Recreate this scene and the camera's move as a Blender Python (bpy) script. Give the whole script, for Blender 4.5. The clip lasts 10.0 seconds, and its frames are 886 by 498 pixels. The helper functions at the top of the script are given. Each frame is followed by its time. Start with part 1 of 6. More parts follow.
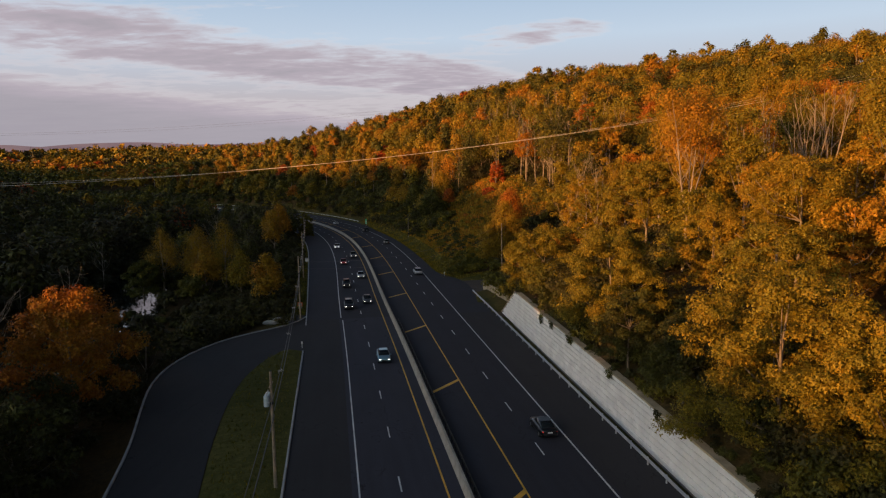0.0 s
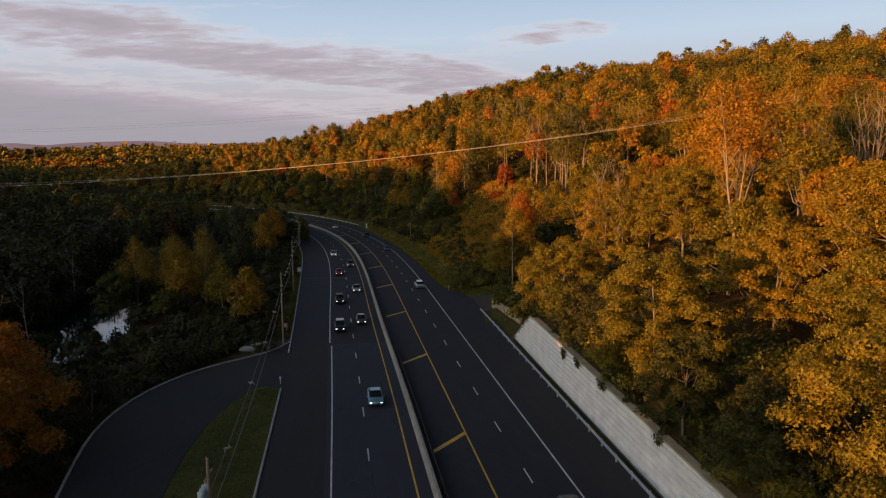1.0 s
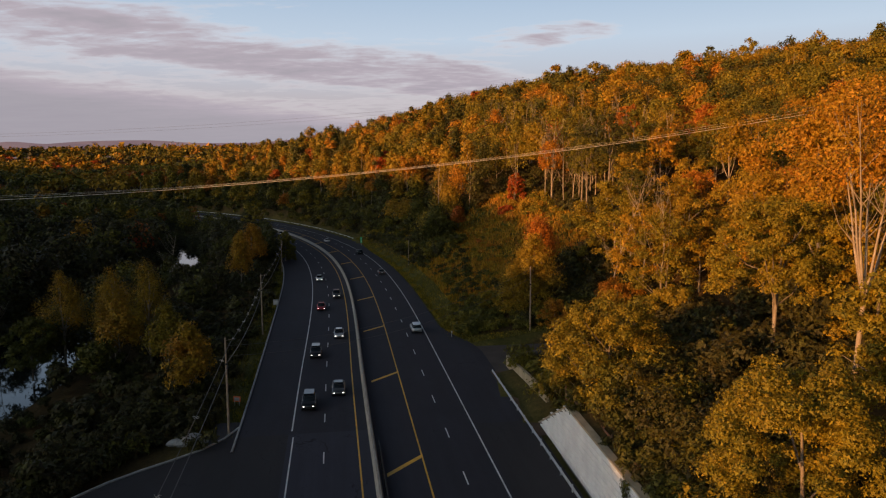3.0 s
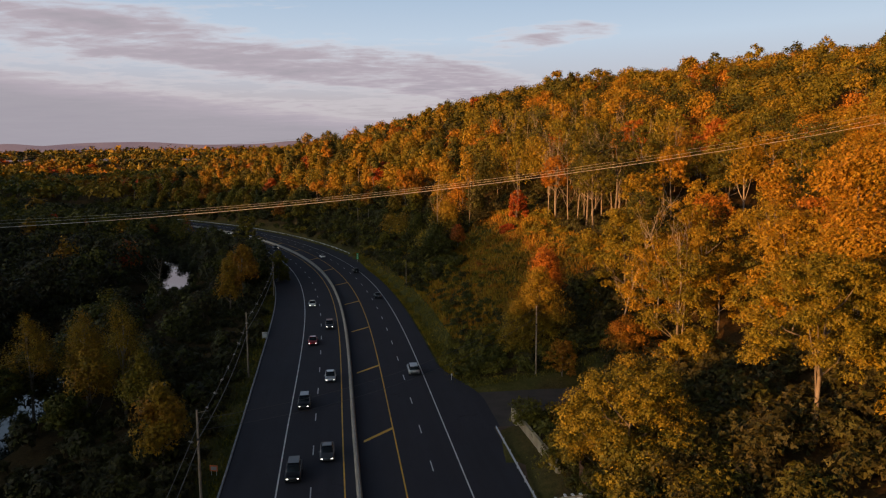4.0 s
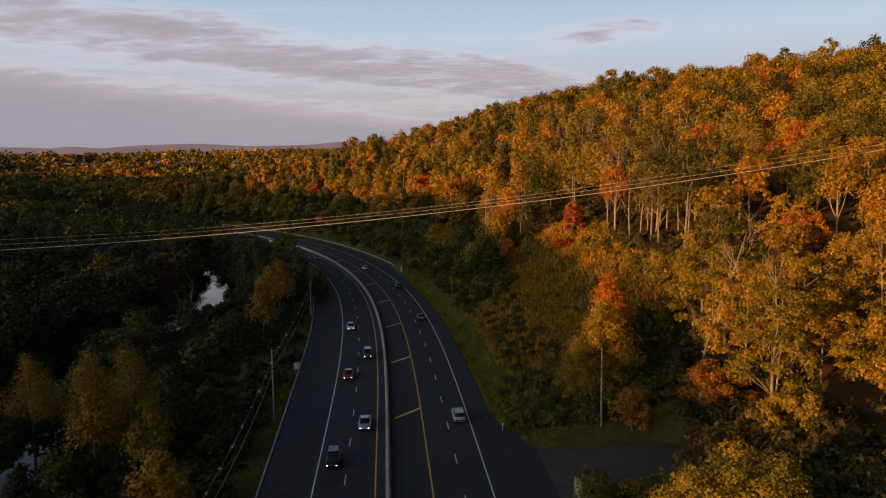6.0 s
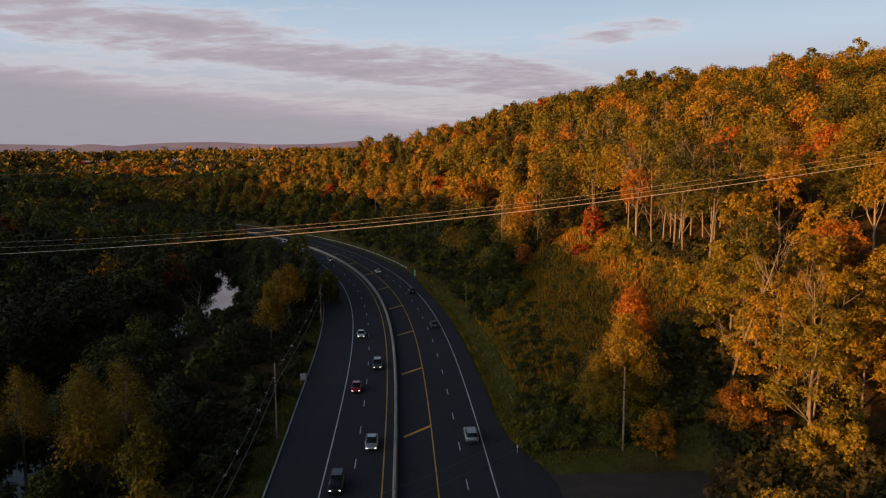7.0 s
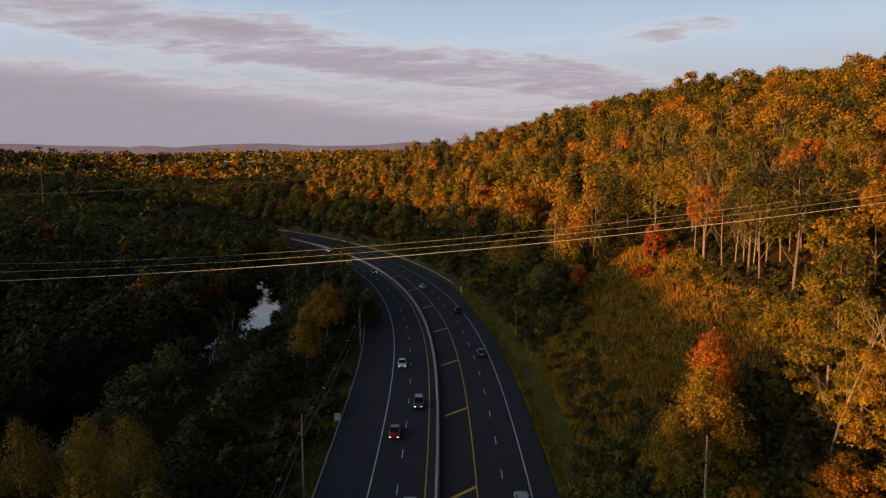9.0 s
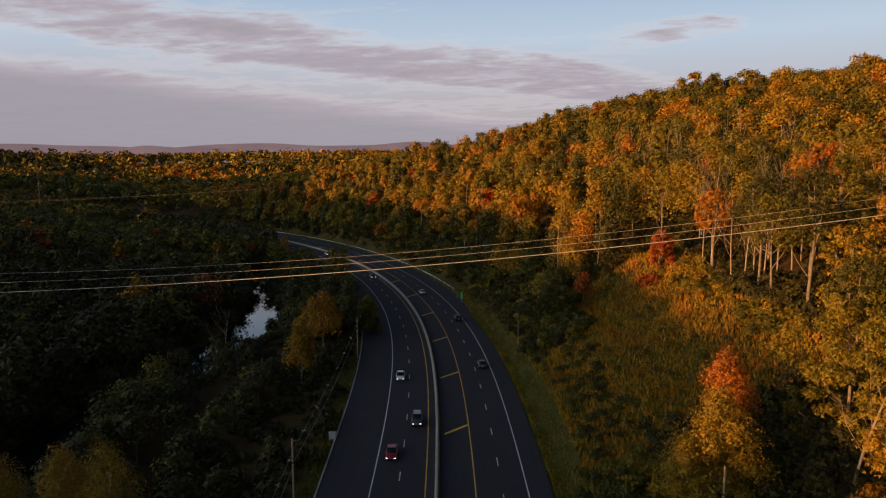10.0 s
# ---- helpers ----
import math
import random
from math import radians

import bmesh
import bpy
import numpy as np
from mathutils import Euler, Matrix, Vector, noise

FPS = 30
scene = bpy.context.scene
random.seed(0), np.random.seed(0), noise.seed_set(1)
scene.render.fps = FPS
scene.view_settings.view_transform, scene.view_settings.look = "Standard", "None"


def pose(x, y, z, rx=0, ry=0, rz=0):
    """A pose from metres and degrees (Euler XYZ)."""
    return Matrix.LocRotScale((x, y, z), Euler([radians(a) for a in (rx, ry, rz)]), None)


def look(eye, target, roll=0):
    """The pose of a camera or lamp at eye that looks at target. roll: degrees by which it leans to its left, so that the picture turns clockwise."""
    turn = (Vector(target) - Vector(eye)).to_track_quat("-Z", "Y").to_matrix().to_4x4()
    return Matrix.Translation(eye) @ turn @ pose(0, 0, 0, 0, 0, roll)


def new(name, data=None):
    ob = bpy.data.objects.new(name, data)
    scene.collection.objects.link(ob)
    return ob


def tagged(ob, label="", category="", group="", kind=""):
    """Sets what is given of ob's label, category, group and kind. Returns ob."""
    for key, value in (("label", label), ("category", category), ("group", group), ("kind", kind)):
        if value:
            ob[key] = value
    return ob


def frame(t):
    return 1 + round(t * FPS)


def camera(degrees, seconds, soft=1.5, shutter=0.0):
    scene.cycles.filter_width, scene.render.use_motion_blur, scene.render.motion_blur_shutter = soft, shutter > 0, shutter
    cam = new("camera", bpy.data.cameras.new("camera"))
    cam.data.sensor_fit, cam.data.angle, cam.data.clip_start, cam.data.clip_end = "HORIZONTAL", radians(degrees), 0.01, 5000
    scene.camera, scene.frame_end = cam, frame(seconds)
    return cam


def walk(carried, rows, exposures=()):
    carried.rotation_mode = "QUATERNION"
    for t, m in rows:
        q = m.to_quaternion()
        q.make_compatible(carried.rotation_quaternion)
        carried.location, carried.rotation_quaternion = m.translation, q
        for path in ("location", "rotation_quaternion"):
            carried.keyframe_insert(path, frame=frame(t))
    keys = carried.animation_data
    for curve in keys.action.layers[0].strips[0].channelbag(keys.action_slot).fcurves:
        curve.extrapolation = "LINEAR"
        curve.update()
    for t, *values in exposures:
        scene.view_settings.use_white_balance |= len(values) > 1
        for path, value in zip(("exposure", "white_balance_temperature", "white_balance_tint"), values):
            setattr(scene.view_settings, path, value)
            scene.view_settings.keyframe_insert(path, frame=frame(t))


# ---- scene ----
PATH = [
    (0, (3.159, -12.146, 27.447), (3.095, -10.161, 27.209), -0.9),
    (0.5, (2.918, -3.979, 27.521), (2.847, -1.995, 27.282), -0.7),
    (1, (2.695, 4.468, 27.941), (2.618, 6.453, 27.704), -0.6),
    (1.5, (2.458, 12.466, 27.911), (2.376, 14.45, 27.674), -0.5),
    (2, (2.26, 19.909, 28.032), (2.175, 21.893, 27.797), -0.6),
    (2.5, (1.988, 26.361, 29.631), (1.903, 28.346, 29.396), -0.4),
    (2.7, (1.865, 29.608, 30.117), (1.78, 31.592, 29.882), -0.3),
    (3.8, (1.284, 41.843, 35.243), (1.202, 43.827, 35.006), -0.3),
    (4, (1.33, 43.59, 36.21), (1.248, 45.575, 35.975), -0.4),
    (4.5, (1.075, 48.224, 37.807), (0.995, 50.208, 37.569), -0.4),
    (5, (0.833, 52.029, 38.661), (0.745, 54.013, 38.423), -0.4),
    (5.5, (0.668, 55.357, 39.122), (0.511, 57.336, 38.885), -0.4),
    (5.7, (0.315, 56.965, 38.96), (0.129, 58.942, 38.725), -0.5),
    (6.8, (0.29, 63.924, 39.72), (0.038, 65.894, 39.483), -0.6),
    (7, (0.063, 65.23, 39.86), (-0.198, 67.198, 39.624), -0.3),
    (7.5, (-0.305, 68.584, 39.981), (-0.673, 70.535, 39.748), -0.3),
    (8, (-0.91, 71.942, 40.716), (-1.3, 73.889, 40.481), -0.2),
    (8.5, (-1.495, 75.186, 41.859), (-1.888, 77.133, 41.626), -0.2),
    (9, (-1.992, 78.24, 43.237), (-2.385, 80.187, 43.004), -0.2),
    (9.5, (-2.443, 80.534, 44.475), (-2.836, 82.481, 44.242), -0.2),
    (10, (-2.859, 83.603, 44.449), (-3.254, 85.549, 44.215), -0.2),
]
EXPOSURE = 0.7
cam = camera(64.4, 10.0, soft=1.2)
walk(cam, [(t, look(eye, target, roll)) for t, eye, target, roll in PATH], exposures=((0.0, EXPOSURE), (4.0, EXPOSURE - 0.04), (7.0, EXPOSURE - 0.08), (10.0, EXPOSURE - 0.10)))

# ---- world, sun ----
SUN_TO = Vector((0.76, 0.65, -math.tan(radians(5.5)))).normalized()   # the way the sunlight travels
SUN_AZ = math.atan2(-SUN_TO.x, -SUN_TO.y)                              # towards the sun, clockwise from +y
SUN_EL = math.asin(-SUN_TO.z)


def nt_of(mat):
    nt = mat.node_tree
    nt.nodes.clear()
    return nt


def nd(nt, kind, **props):
    n = nt.nodes.new(kind)
    for k, v in props.items():
        if k in n.inputs.keys():
            n.inputs[k].default_value = v
        else:
            setattr(n, k, v)
    return n


def mth(nt, op, a, b=None, clamp=False):
    n = nt.nodes.new("ShaderNodeMath")
    n.operation, n.use_clamp = op, clamp
    for i, v in enumerate((a, b)):
        if v is None:
            continue
        if isinstance(v, (int, float)):
            n.inputs[i].default_value = v
        else:
            nt.links.new(v, n.inputs[i])
    return n.outputs[0]


def ramp(nt, fac, stops, interp="LINEAR"):
    n = nt.nodes.new("ShaderNodeValToRGB")
    n.color_ramp.interpolation = interp
    els = n.color_ramp.elements
    while len(els) < len(stops):
        els.new(0.5)
    for e, (p, c) in zip(els, stops):
        e.position, e.color = p, (*c, 1) if len(c) == 3 else c
    nt.links.new(fac, n.inputs[0])
    return n.outputs[0]


def mixc(nt, fac, a, b, mode="MIX"):
    n = nt.nodes.new("ShaderNodeMix")
    n.data_type, n.blend_type = "RGBA", mode
    for slot, v in ((0, fac), (6, a), (7, b)):
        if isinstance(v, (int, float)):
            n.inputs[slot].default_value = v
        elif isinstance(v, tuple):
            n.inputs[slot].default_value = (*v, 1) if len(v) == 3 else v
        else:
            nt.links.new(v, n.inputs[slot])
    return n.outputs[2]


def noise_of(nt, vec, scale, detail=4.0, rough=0.55, dist=0.0):
    n = nd(nt, "ShaderNodeTexNoise")
    n.inputs["Scale"].default_value, n.inputs["Detail"].default_value = scale, detail
    n.inputs["Roughness"].default_value, n.inputs["Distortion"].default_value = rough, dist
    if vec is not None:
        nt.links.new(vec, n.inputs["Vector"])
    return n.outputs["Fac"]


def mapped(nt, vec, scale=(1, 1, 1), loc=(0, 0, 0), rot=(0, 0, 0)):
    n = nt.nodes.new("ShaderNodeMapping")
    n.inputs["Scale"].default_value, n.inputs["Location"].default_value, n.inputs["Rotation"].default_value = scale, loc, rot
    nt.links.new(vec, n.inputs["Vector"])
    return n.outputs[0]


def build_world():
    world = bpy.data.worlds.new("evening_sky")
    scene.world = world
    world.use_nodes = True
    nt = nt_of(world)
    co = nd(nt, "ShaderNodeTexCoord").outputs["Generated"]
    sky = nd(nt, "ShaderNodeTexSky", sky_type="NISHITA", sun_disc=False, sun_elevation=radians(6), sun_rotation=SUN_AZ,
             air_density=1.0, dust_density=1.2, ozone_density=1.5)
    sep = nd(nt, "ShaderNodeSeparateXYZ")
    nt.links.new(co, sep.inputs[0])
    x, y, z = sep.outputs
    zc = mth(nt, "MAXIMUM", z, 0.0)
    # the open sky: mauve haze low down, pale blue above it, deep dusk blue overhead; the afterglow comes from the sky model
    dusk = ramp(nt, zc, [(0.0, (3.5, 2.95, 3.4)), (0.09, (4.3, 3.9, 4.3)), (0.17, (4.5, 5.3, 6.4)), (0.26, (3.0, 4.1, 5.6)), (0.36, (1.0, 1.3, 1.8)), (0.48, (0.34, 0.40, 0.58)), (1.0, (0.08, 0.10, 0.17))])
    # the afterglow is strongest round the setting sun and fades away from it
    near_sun = mth(nt, "ADD", mth(nt, "MULTIPLY", x, -SUN_TO.x), mth(nt, "MULTIPLY", y, -SUN_TO.y))
    glow = mth(nt, "ADD", mth(nt, "MULTIPLY", mth(nt, "POWER", mth(nt, "MAXIMUM", near_sun, 0.0), 1.3), GLOW_WEST), GLOW)
    lit = nd(nt, "ShaderNodeVectorMath", operation="SCALE")
    nt.links.new(sky.outputs[0], lit.inputs[0])
    nt.links.new(glow, lit.inputs["Scale"])
    # a flat layer of cloud, seen in perspective; its bank lies to the west and thins out to the east and overhead
    den = mth(nt, "ADD", zc, 0.05)
    comb = nd(nt, "ShaderNodeCombineXYZ")
    nt.links.new(mth(nt, "DIVIDE", x, den), comb.inputs[0])
    nt.links.new(mth(nt, "DIVIDE", y, den), comb.inputs[1])
    p = comb.outputs[0]
    big = noise_of(nt, mapped(nt, p, (0.30, 0.55, 1), CLOUD_AT, (0, 0, 0.25)), 1.0, 4.0, 0.55, 0.4)
    mid = noise_of(nt, mapped(nt, p, (1.5, 2.3, 1), (3.1, 1.7, 0), (0, 0, 0.2)), 1.0, 6.0, 0.62, 0.5)
    fine = noise_of(nt, mapped(nt, p, (4.6, 6.6, 1), (0, 0, 0), (0, 0, 0.15)), 1.0, 5.0, 0.6, 0.3)
    body = mth(nt, "ADD", mth(nt, "MULTIPLY", big, 0.42), mth(nt, "ADD", mth(nt, "MULTIPLY", mid, 0.36), mth(nt, "MULTIPLY", fine, 0.22)))
    # three layers that sink towards the east: an even low sheet, a bright gap, and a torn bank above it
    lie = mth(nt, "ADD", z, mth(nt, "MULTIPLY", mth(nt, "ADD", x, 0.69), 0.115))
    grey = lambda v: (v, v, v)
    layer = mth(nt, "SUBTRACT", ramp(nt, lie, [(0.0, grey(0.74)), (0.105, grey(0.66)), (0.128, grey(0.50)), (0.141, grey(0.39)), (0.158, grey(0.41)), (0.174, grey(0.55)), (0.203, grey(0.56)), (0.222, grey(0.46)), (0.245, grey(0.34)), (0.40, grey(0.30))]), 0.43)
    calm = ramp(nt, lie, [(0.10, grey(0.22)), (0.145, grey(1.0))])
    body = mth(nt, "ADD", mth(nt, "MULTIPLY", mth(nt, "SUBTRACT", body, 0.5), calm), 0.5)
    east = mth(nt, "MULTIPLY", ramp(nt, mth(nt, "ADD", x, 0.5), [(0.46, grey(0.0)), (0.64, grey(0.16))]), ramp(nt, zc, [(0.085, grey(0.0)), (0.125, grey(1.0))]))
    # one torn cloud stands free of the bank
    ex = mth(nt, "DIVIDE", mth(nt, "SUBTRACT", x, CLOUD_X), 0.16)
    ez = mth(nt, "DIVIDE", mth(nt, "SUBTRACT", mth(nt, "SUBTRACT", z, CLOUD_Z), mth(nt, "MULTIPLY", mth(nt, "SUBTRACT", x, CLOUD_X), 0.12)), 0.030)
    free = mth(nt, "SUBTRACT", 1.0, mth(nt, "ADD", mth(nt, "MULTIPLY", ex, ex), mth(nt, "MULTIPLY", ez, ez)))
    free = mth(nt, "MULTIPLY", mth(nt, "MAXIMUM", free, 0.0), 0.30)
    mask = mth(nt, "ADD", mth(nt, "SUBTRACT", mth(nt, "ADD", body, layer), east), free)
    cover = ramp(nt, mask, [(0.47, (0, 0, 0)), (0.54, (0.5, 0.5, 0.5)), (0.62, (1, 1, 1))])
    tone = ramp(nt, mask, [(0.46, (7.0, 6.7, 6.9)), (0.53, (6.0, 5.6, 5.9)), (0.57, (4.8, 4.3, 4.7)), (0.63, (4.1, 3.65, 4.15)), (0.74, (3.45, 3.2, 3.6)), (0.88, (2.9, 2.65, 3.15))])
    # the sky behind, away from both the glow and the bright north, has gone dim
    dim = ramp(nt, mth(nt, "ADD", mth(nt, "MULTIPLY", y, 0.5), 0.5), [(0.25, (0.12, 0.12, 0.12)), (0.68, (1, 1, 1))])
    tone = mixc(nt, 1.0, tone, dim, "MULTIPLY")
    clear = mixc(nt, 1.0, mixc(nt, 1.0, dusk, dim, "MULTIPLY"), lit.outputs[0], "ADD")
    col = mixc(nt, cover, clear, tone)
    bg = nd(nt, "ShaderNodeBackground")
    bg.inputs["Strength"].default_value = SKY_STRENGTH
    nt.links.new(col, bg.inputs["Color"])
    out = nd(nt, "ShaderNodeOutputWorld")
    nt.links.new(bg.outputs[0], out.inputs[0])


SKY_STRENGTH = 0.070
GLOW, GLOW_WEST = 0.15, 3.6
CLOUD_AT = (0.6, 0.2, 0.0)
CLOUD_X, CLOUD_Z = 0.135, 0.178
build_world()
sun_data = bpy.data.lights.new("sun", "SUN")
sun_data.energy, sun_data.angle, sun_data.color = 4.9, radians(0.8), (1.0, 0.47, 0.15)
sun = new("sun", sun_data)
sun.matrix_world = look((0, 0, 0), SUN_TO)

# ---- materials ----


def material(name, rough=0.7, metal=0.0):
    m = bpy.data.materials.new(name)
    m.use_nodes = True
    nt = nt_of(m)
    b = nd(nt, "ShaderNodeBsdfPrincipled")
    b.inputs["Roughness"].default_value, b.inputs["Metallic"].default_value = rough, metal
    out = nd(nt, "ShaderNodeOutputMaterial")
    nt.links.new(b.outputs[0], out.inputs[0])
    return m, nt, b


def bump(nt, b, height, strength, dist):
    n = nd(nt, "ShaderNodeBump")
    n.inputs["Strength"].default_value, n.inputs["Distance"].default_value = strength, dist
    nt.links.new(height, n.inputs["Height"])
    nt.links.new(n.outputs[0], b.inputs["Normal"])


def surface(name, c1, c2, scale=2.0, rough=0.8, metal=0.0, grain=40.0, bump_h=0.01, obj_var=0.0):
    """A two-scale mottled surface in world space."""
    m, nt, b = material(name, rough, metal)
    pos = nd(nt, "ShaderNodeNewGeometry").outputs["Position"]
    a, g = noise_of(nt, pos, scale, 5), noise_of(nt, pos, grain, 3, 0.7)
    f = mth(nt, "ADD", mth(nt, "MULTIPLY", a, 0.65), mth(nt, "MULTIPLY", g, 0.35))
    col = ramp(nt, f, [(0.33, c1), (0.66, c2)])
    if obj_var:
        r = nd(nt, "ShaderNodeObjectInfo").outputs["Random"]
        k = mth(nt, "ADD", mth(nt, "MULTIPLY", r, obj_var), 1 - obj_var / 2)
        vec = nd(nt, "ShaderNodeVectorMath", operation="SCALE")
        nt.links.new(col, vec.inputs[0])
        nt.links.new(k, vec.inputs["Scale"])
        col = vec.outputs[0]
    nt.links.new(col, b.inputs["Base Color"])
    nt.links.new(mth(nt, "ADD", mth(nt, "MULTIPLY", g, 0.2), rough - 0.1), b.inputs["Roughness"])
    if bump_h:
        bump(nt, b, f, 0.6, bump_h)
    return m


def foliage(name, translucent=0.14, torn=True):
    """Leaves: the colour of each tree is carried by its 'hue', each leaf varies about it."""
    m = bpy.data.materials.new(name)
    m.use_nodes = True
    nt = nt_of(m)
    hue = nd(nt, "ShaderNodeAttribute", attribute_name="hue").outputs["Fac"]
    geo = nd(nt, "ShaderNodeNewGeometry")
    isl = geo.outputs["Random Per Island"]
    patch = noise_of(nt, geo.outputs["Position"], 0.45, 2)
    h = mth(nt, "ADD", hue, mth(nt, "ADD", mth(nt, "MULTIPLY", mth(nt, "SUBTRACT", isl, 0.5), 0.06), mth(nt, "MULTIPLY", mth(nt, "SUBTRACT", patch, 0.5), 0.08)))
    # the near-black first stop holds painted shade for river woods and undergrowth
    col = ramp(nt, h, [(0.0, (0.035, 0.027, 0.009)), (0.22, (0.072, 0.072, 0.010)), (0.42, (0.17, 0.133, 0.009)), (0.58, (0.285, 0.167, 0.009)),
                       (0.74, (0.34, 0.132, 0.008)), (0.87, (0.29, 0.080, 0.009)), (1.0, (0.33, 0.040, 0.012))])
    val = mth(nt, "ADD", mth(nt, "MULTIPLY", mth(nt, "FRACT", mth(nt, "MULTIPLY", isl, 17.3)), 0.66), 0.67)
    vec = nd(nt, "ShaderNodeVectorMath", operation="SCALE")
    nt.links.new(col, vec.inputs[0])
    nt.links.new(val, vec.inputs["Scale"])
    b = nd(nt, "ShaderNodeBsdfPrincipled")
    b.inputs["Roughness"].default_value = 0.65
    b.inputs["Specular IOR Level"].default_value = 0.25
    tr = nd(nt, "ShaderNodeBsdfTranslucent")
    nt.links.new(vec.outputs[0], b.inputs["Base Color"])
    nt.links.new(vec.outputs[0], tr.inputs["Color"])
    mix = nd(nt, "ShaderNodeMixShader")
    mix.inputs[0].default_value = translucent
    nt.links.new(b.outputs[0], mix.inputs[1])
    nt.links.new(tr.outputs[0], mix.inputs[2])
    out = nd(nt, "ShaderNodeOutputMaterial")
    if not torn:
        nt.links.new(mix.outputs[0], out.inputs[0])
        return m
    # every spray is torn into leaves with gaps between them
    leaf = noise_of(nt, geo.outputs["Position"], 6.0, 1.0, 0.5)
    gap = nd(nt, "ShaderNodeBsdfTransparent")
    cut = nd(nt, "ShaderNodeMixShader")
    nt.links.new(ramp(nt, leaf, [(0.415, (0, 0, 0)), (0.43, (1, 1, 1))]), cut.inputs[0])
    nt.links.new(gap.outputs[0], cut.inputs[1])
    nt.links.new(mix.outputs[0], cut.inputs[2])
    nt.links.new(cut.outputs[0], out.inputs[0])
    return m


def asphalt(name, c1, c2, worn):
    """Pavement: the map runs across (u) and along (v) the road in metres."""
    m, nt, b = material(name, 0.85)
    b.inputs["Specular IOR Level"].default_value = 0.25
    uv = nd(nt, "ShaderNodeUVMap", uv_map="road").outputs[0]
    streak = noise_of(nt, mapped(nt, uv, (0.9, 0.035, 1)), 1.0, 5, 0.6)
    blot = noise_of(nt, mapped(nt, uv, (0.22, 0.10, 1)), 1.0, 4, 0.6, 0.4)
    grit = noise_of(nt, uv, 14.0, 3, 0.8)
    f = mth(nt, "ADD", mth(nt, "MULTIPLY", streak, 0.5), mth(nt, "ADD", mth(nt, "MULTIPLY", blot, 0.3), mth(nt, "MULTIPLY", grit, 0.2)))
    col = ramp(nt, f, [(0.32, c1), (0.68, c2)])
    # sealed cracks that wander along the lanes
    v = nd(nt, "ShaderNodeTexVoronoi", feature="DISTANCE_TO_EDGE")
    v.inputs["Scale"].default_value = 1.0
    warp = nd(nt, "ShaderNodeVectorMath", operation="ADD")
    nz = nd(nt, "ShaderNodeTexNoise")
    nz.inputs["Scale"].default_value = 0.6
    nt.links.new(uv, nz.inputs["Vector"])
    sc = nd(nt, "ShaderNodeVectorMath", operation="SCALE")
    sc.inputs["Scale"].default_value = 1.6
    nt.links.new(nz.outputs["Color"], sc.inputs[0])
    nt.links.new(uv, warp.inputs[0])
    nt.links.new(sc.outputs[0], warp.inputs[1])
    nt.links.new(mapped(nt, warp.outputs[0], (0.20, 0.045, 1)), v.inputs["Vector"])
    crack = ramp(nt, v.outputs["Distance"], [(0.0, (1, 1, 1)), (0.012, (0, 0, 0))])
    crack = mth(nt, "MULTIPLY", crack, mth(nt, "MULTIPLY", ramp(nt, blot, [(0.5, (0, 0, 0)), (0.6, (1, 1, 1))]), worn))
    nt.links.new(mixc(nt, crack, col, (0.012, 0.012, 0.013)), b.inputs["Base Color"])
    nt.links.new(mth(nt, "ADD", mth(nt, "MULTIPLY", streak, 0.2), 0.75), b.inputs["Roughness"])
    bump(nt, b, grit, 0.5, 0.006)
    return m


def paint(name, c, worn):
    """Road paint, worn through to the tar in spots."""
    m, nt, b = material(name, 0.55)
    pos = nd(nt, "ShaderNodeNewGeometry").outputs["Position"]
    w = noise_of(nt, pos, 3.5, 6, 0.7)
    d = noise_of(nt, pos, 0.5, 3)
    col = mixc(nt, ramp(nt, d, [(0.35, (0, 0, 0)), (0.7, (1, 1, 1))]), c, tuple(v * 0.62 for v in c))
    nt.links.new(mixc(nt, ramp(nt, w, [(worn, (1, 1, 1)), (worn + 0.08, (0, 0, 0))]), col, (0.05, 0.05, 0.052)), b.inputs["Base Color"])
    return m


def plain(name, c, rough=0.5, metal=0.0, emit=0.0, glass=False):
    m, nt, b = material(name, rough, metal)
    b.inputs["Base Color"].default_value = (*c, 1)
    if emit:
        b.inputs["Emission Color"].default_value, b.inputs["Emission Strength"].default_value = (*c, 1), emit
    if glass:
        b.inputs["Transmission Weight"].default_value = 0.6
    return m


M_LEAF = foliage("autumn_leaves")
M_FAR_LEAF = foliage("autumn_leaves_far", 0.07, torn=False)
M_BARK = surface("bark", (0.10, 0.075, 0.05), (0.26, 0.21, 0.16), 1.2, 0.9, 0, 9.0, 0.03)
M_PALE = surface("pale_bark", (0.17, 0.13, 0.09), (0.35, 0.28, 0.21), 0.8, 0.85, 0, 7.0, 0.02)
M_ASPH_NEW = asphalt("asphalt_dark", (0.028, 0.027, 0.034), (0.047, 0.045, 0.057), 0.6)
M_ASPH_OLD = asphalt("asphalt_worn", (0.036, 0.035, 0.046), (0.060, 0.058, 0.076), 1.0)
M_ASPH_SH = asphalt("asphalt_shoulder", (0.030, 0.027, 0.029), (0.049, 0.045, 0.048), 0.8)
M_WHITE = paint("white_line_paint", (0.80, 0.80, 0.78), 0.32)
M_YELLOW = paint("yellow_line_paint", (0.90, 0.47, 0.03), 0.24)
M_CONC = surface("concrete", (0.27, 0.24, 0.20), (0.46, 0.41, 0.35), 0.7, 0.85, 0, 12.0, 0.01)
M_COPING = surface("tan_coping", (0.30, 0.22, 0.13), (0.52, 0.42, 0.28), 0.6, 0.85, 0, 9.0, 0.01)
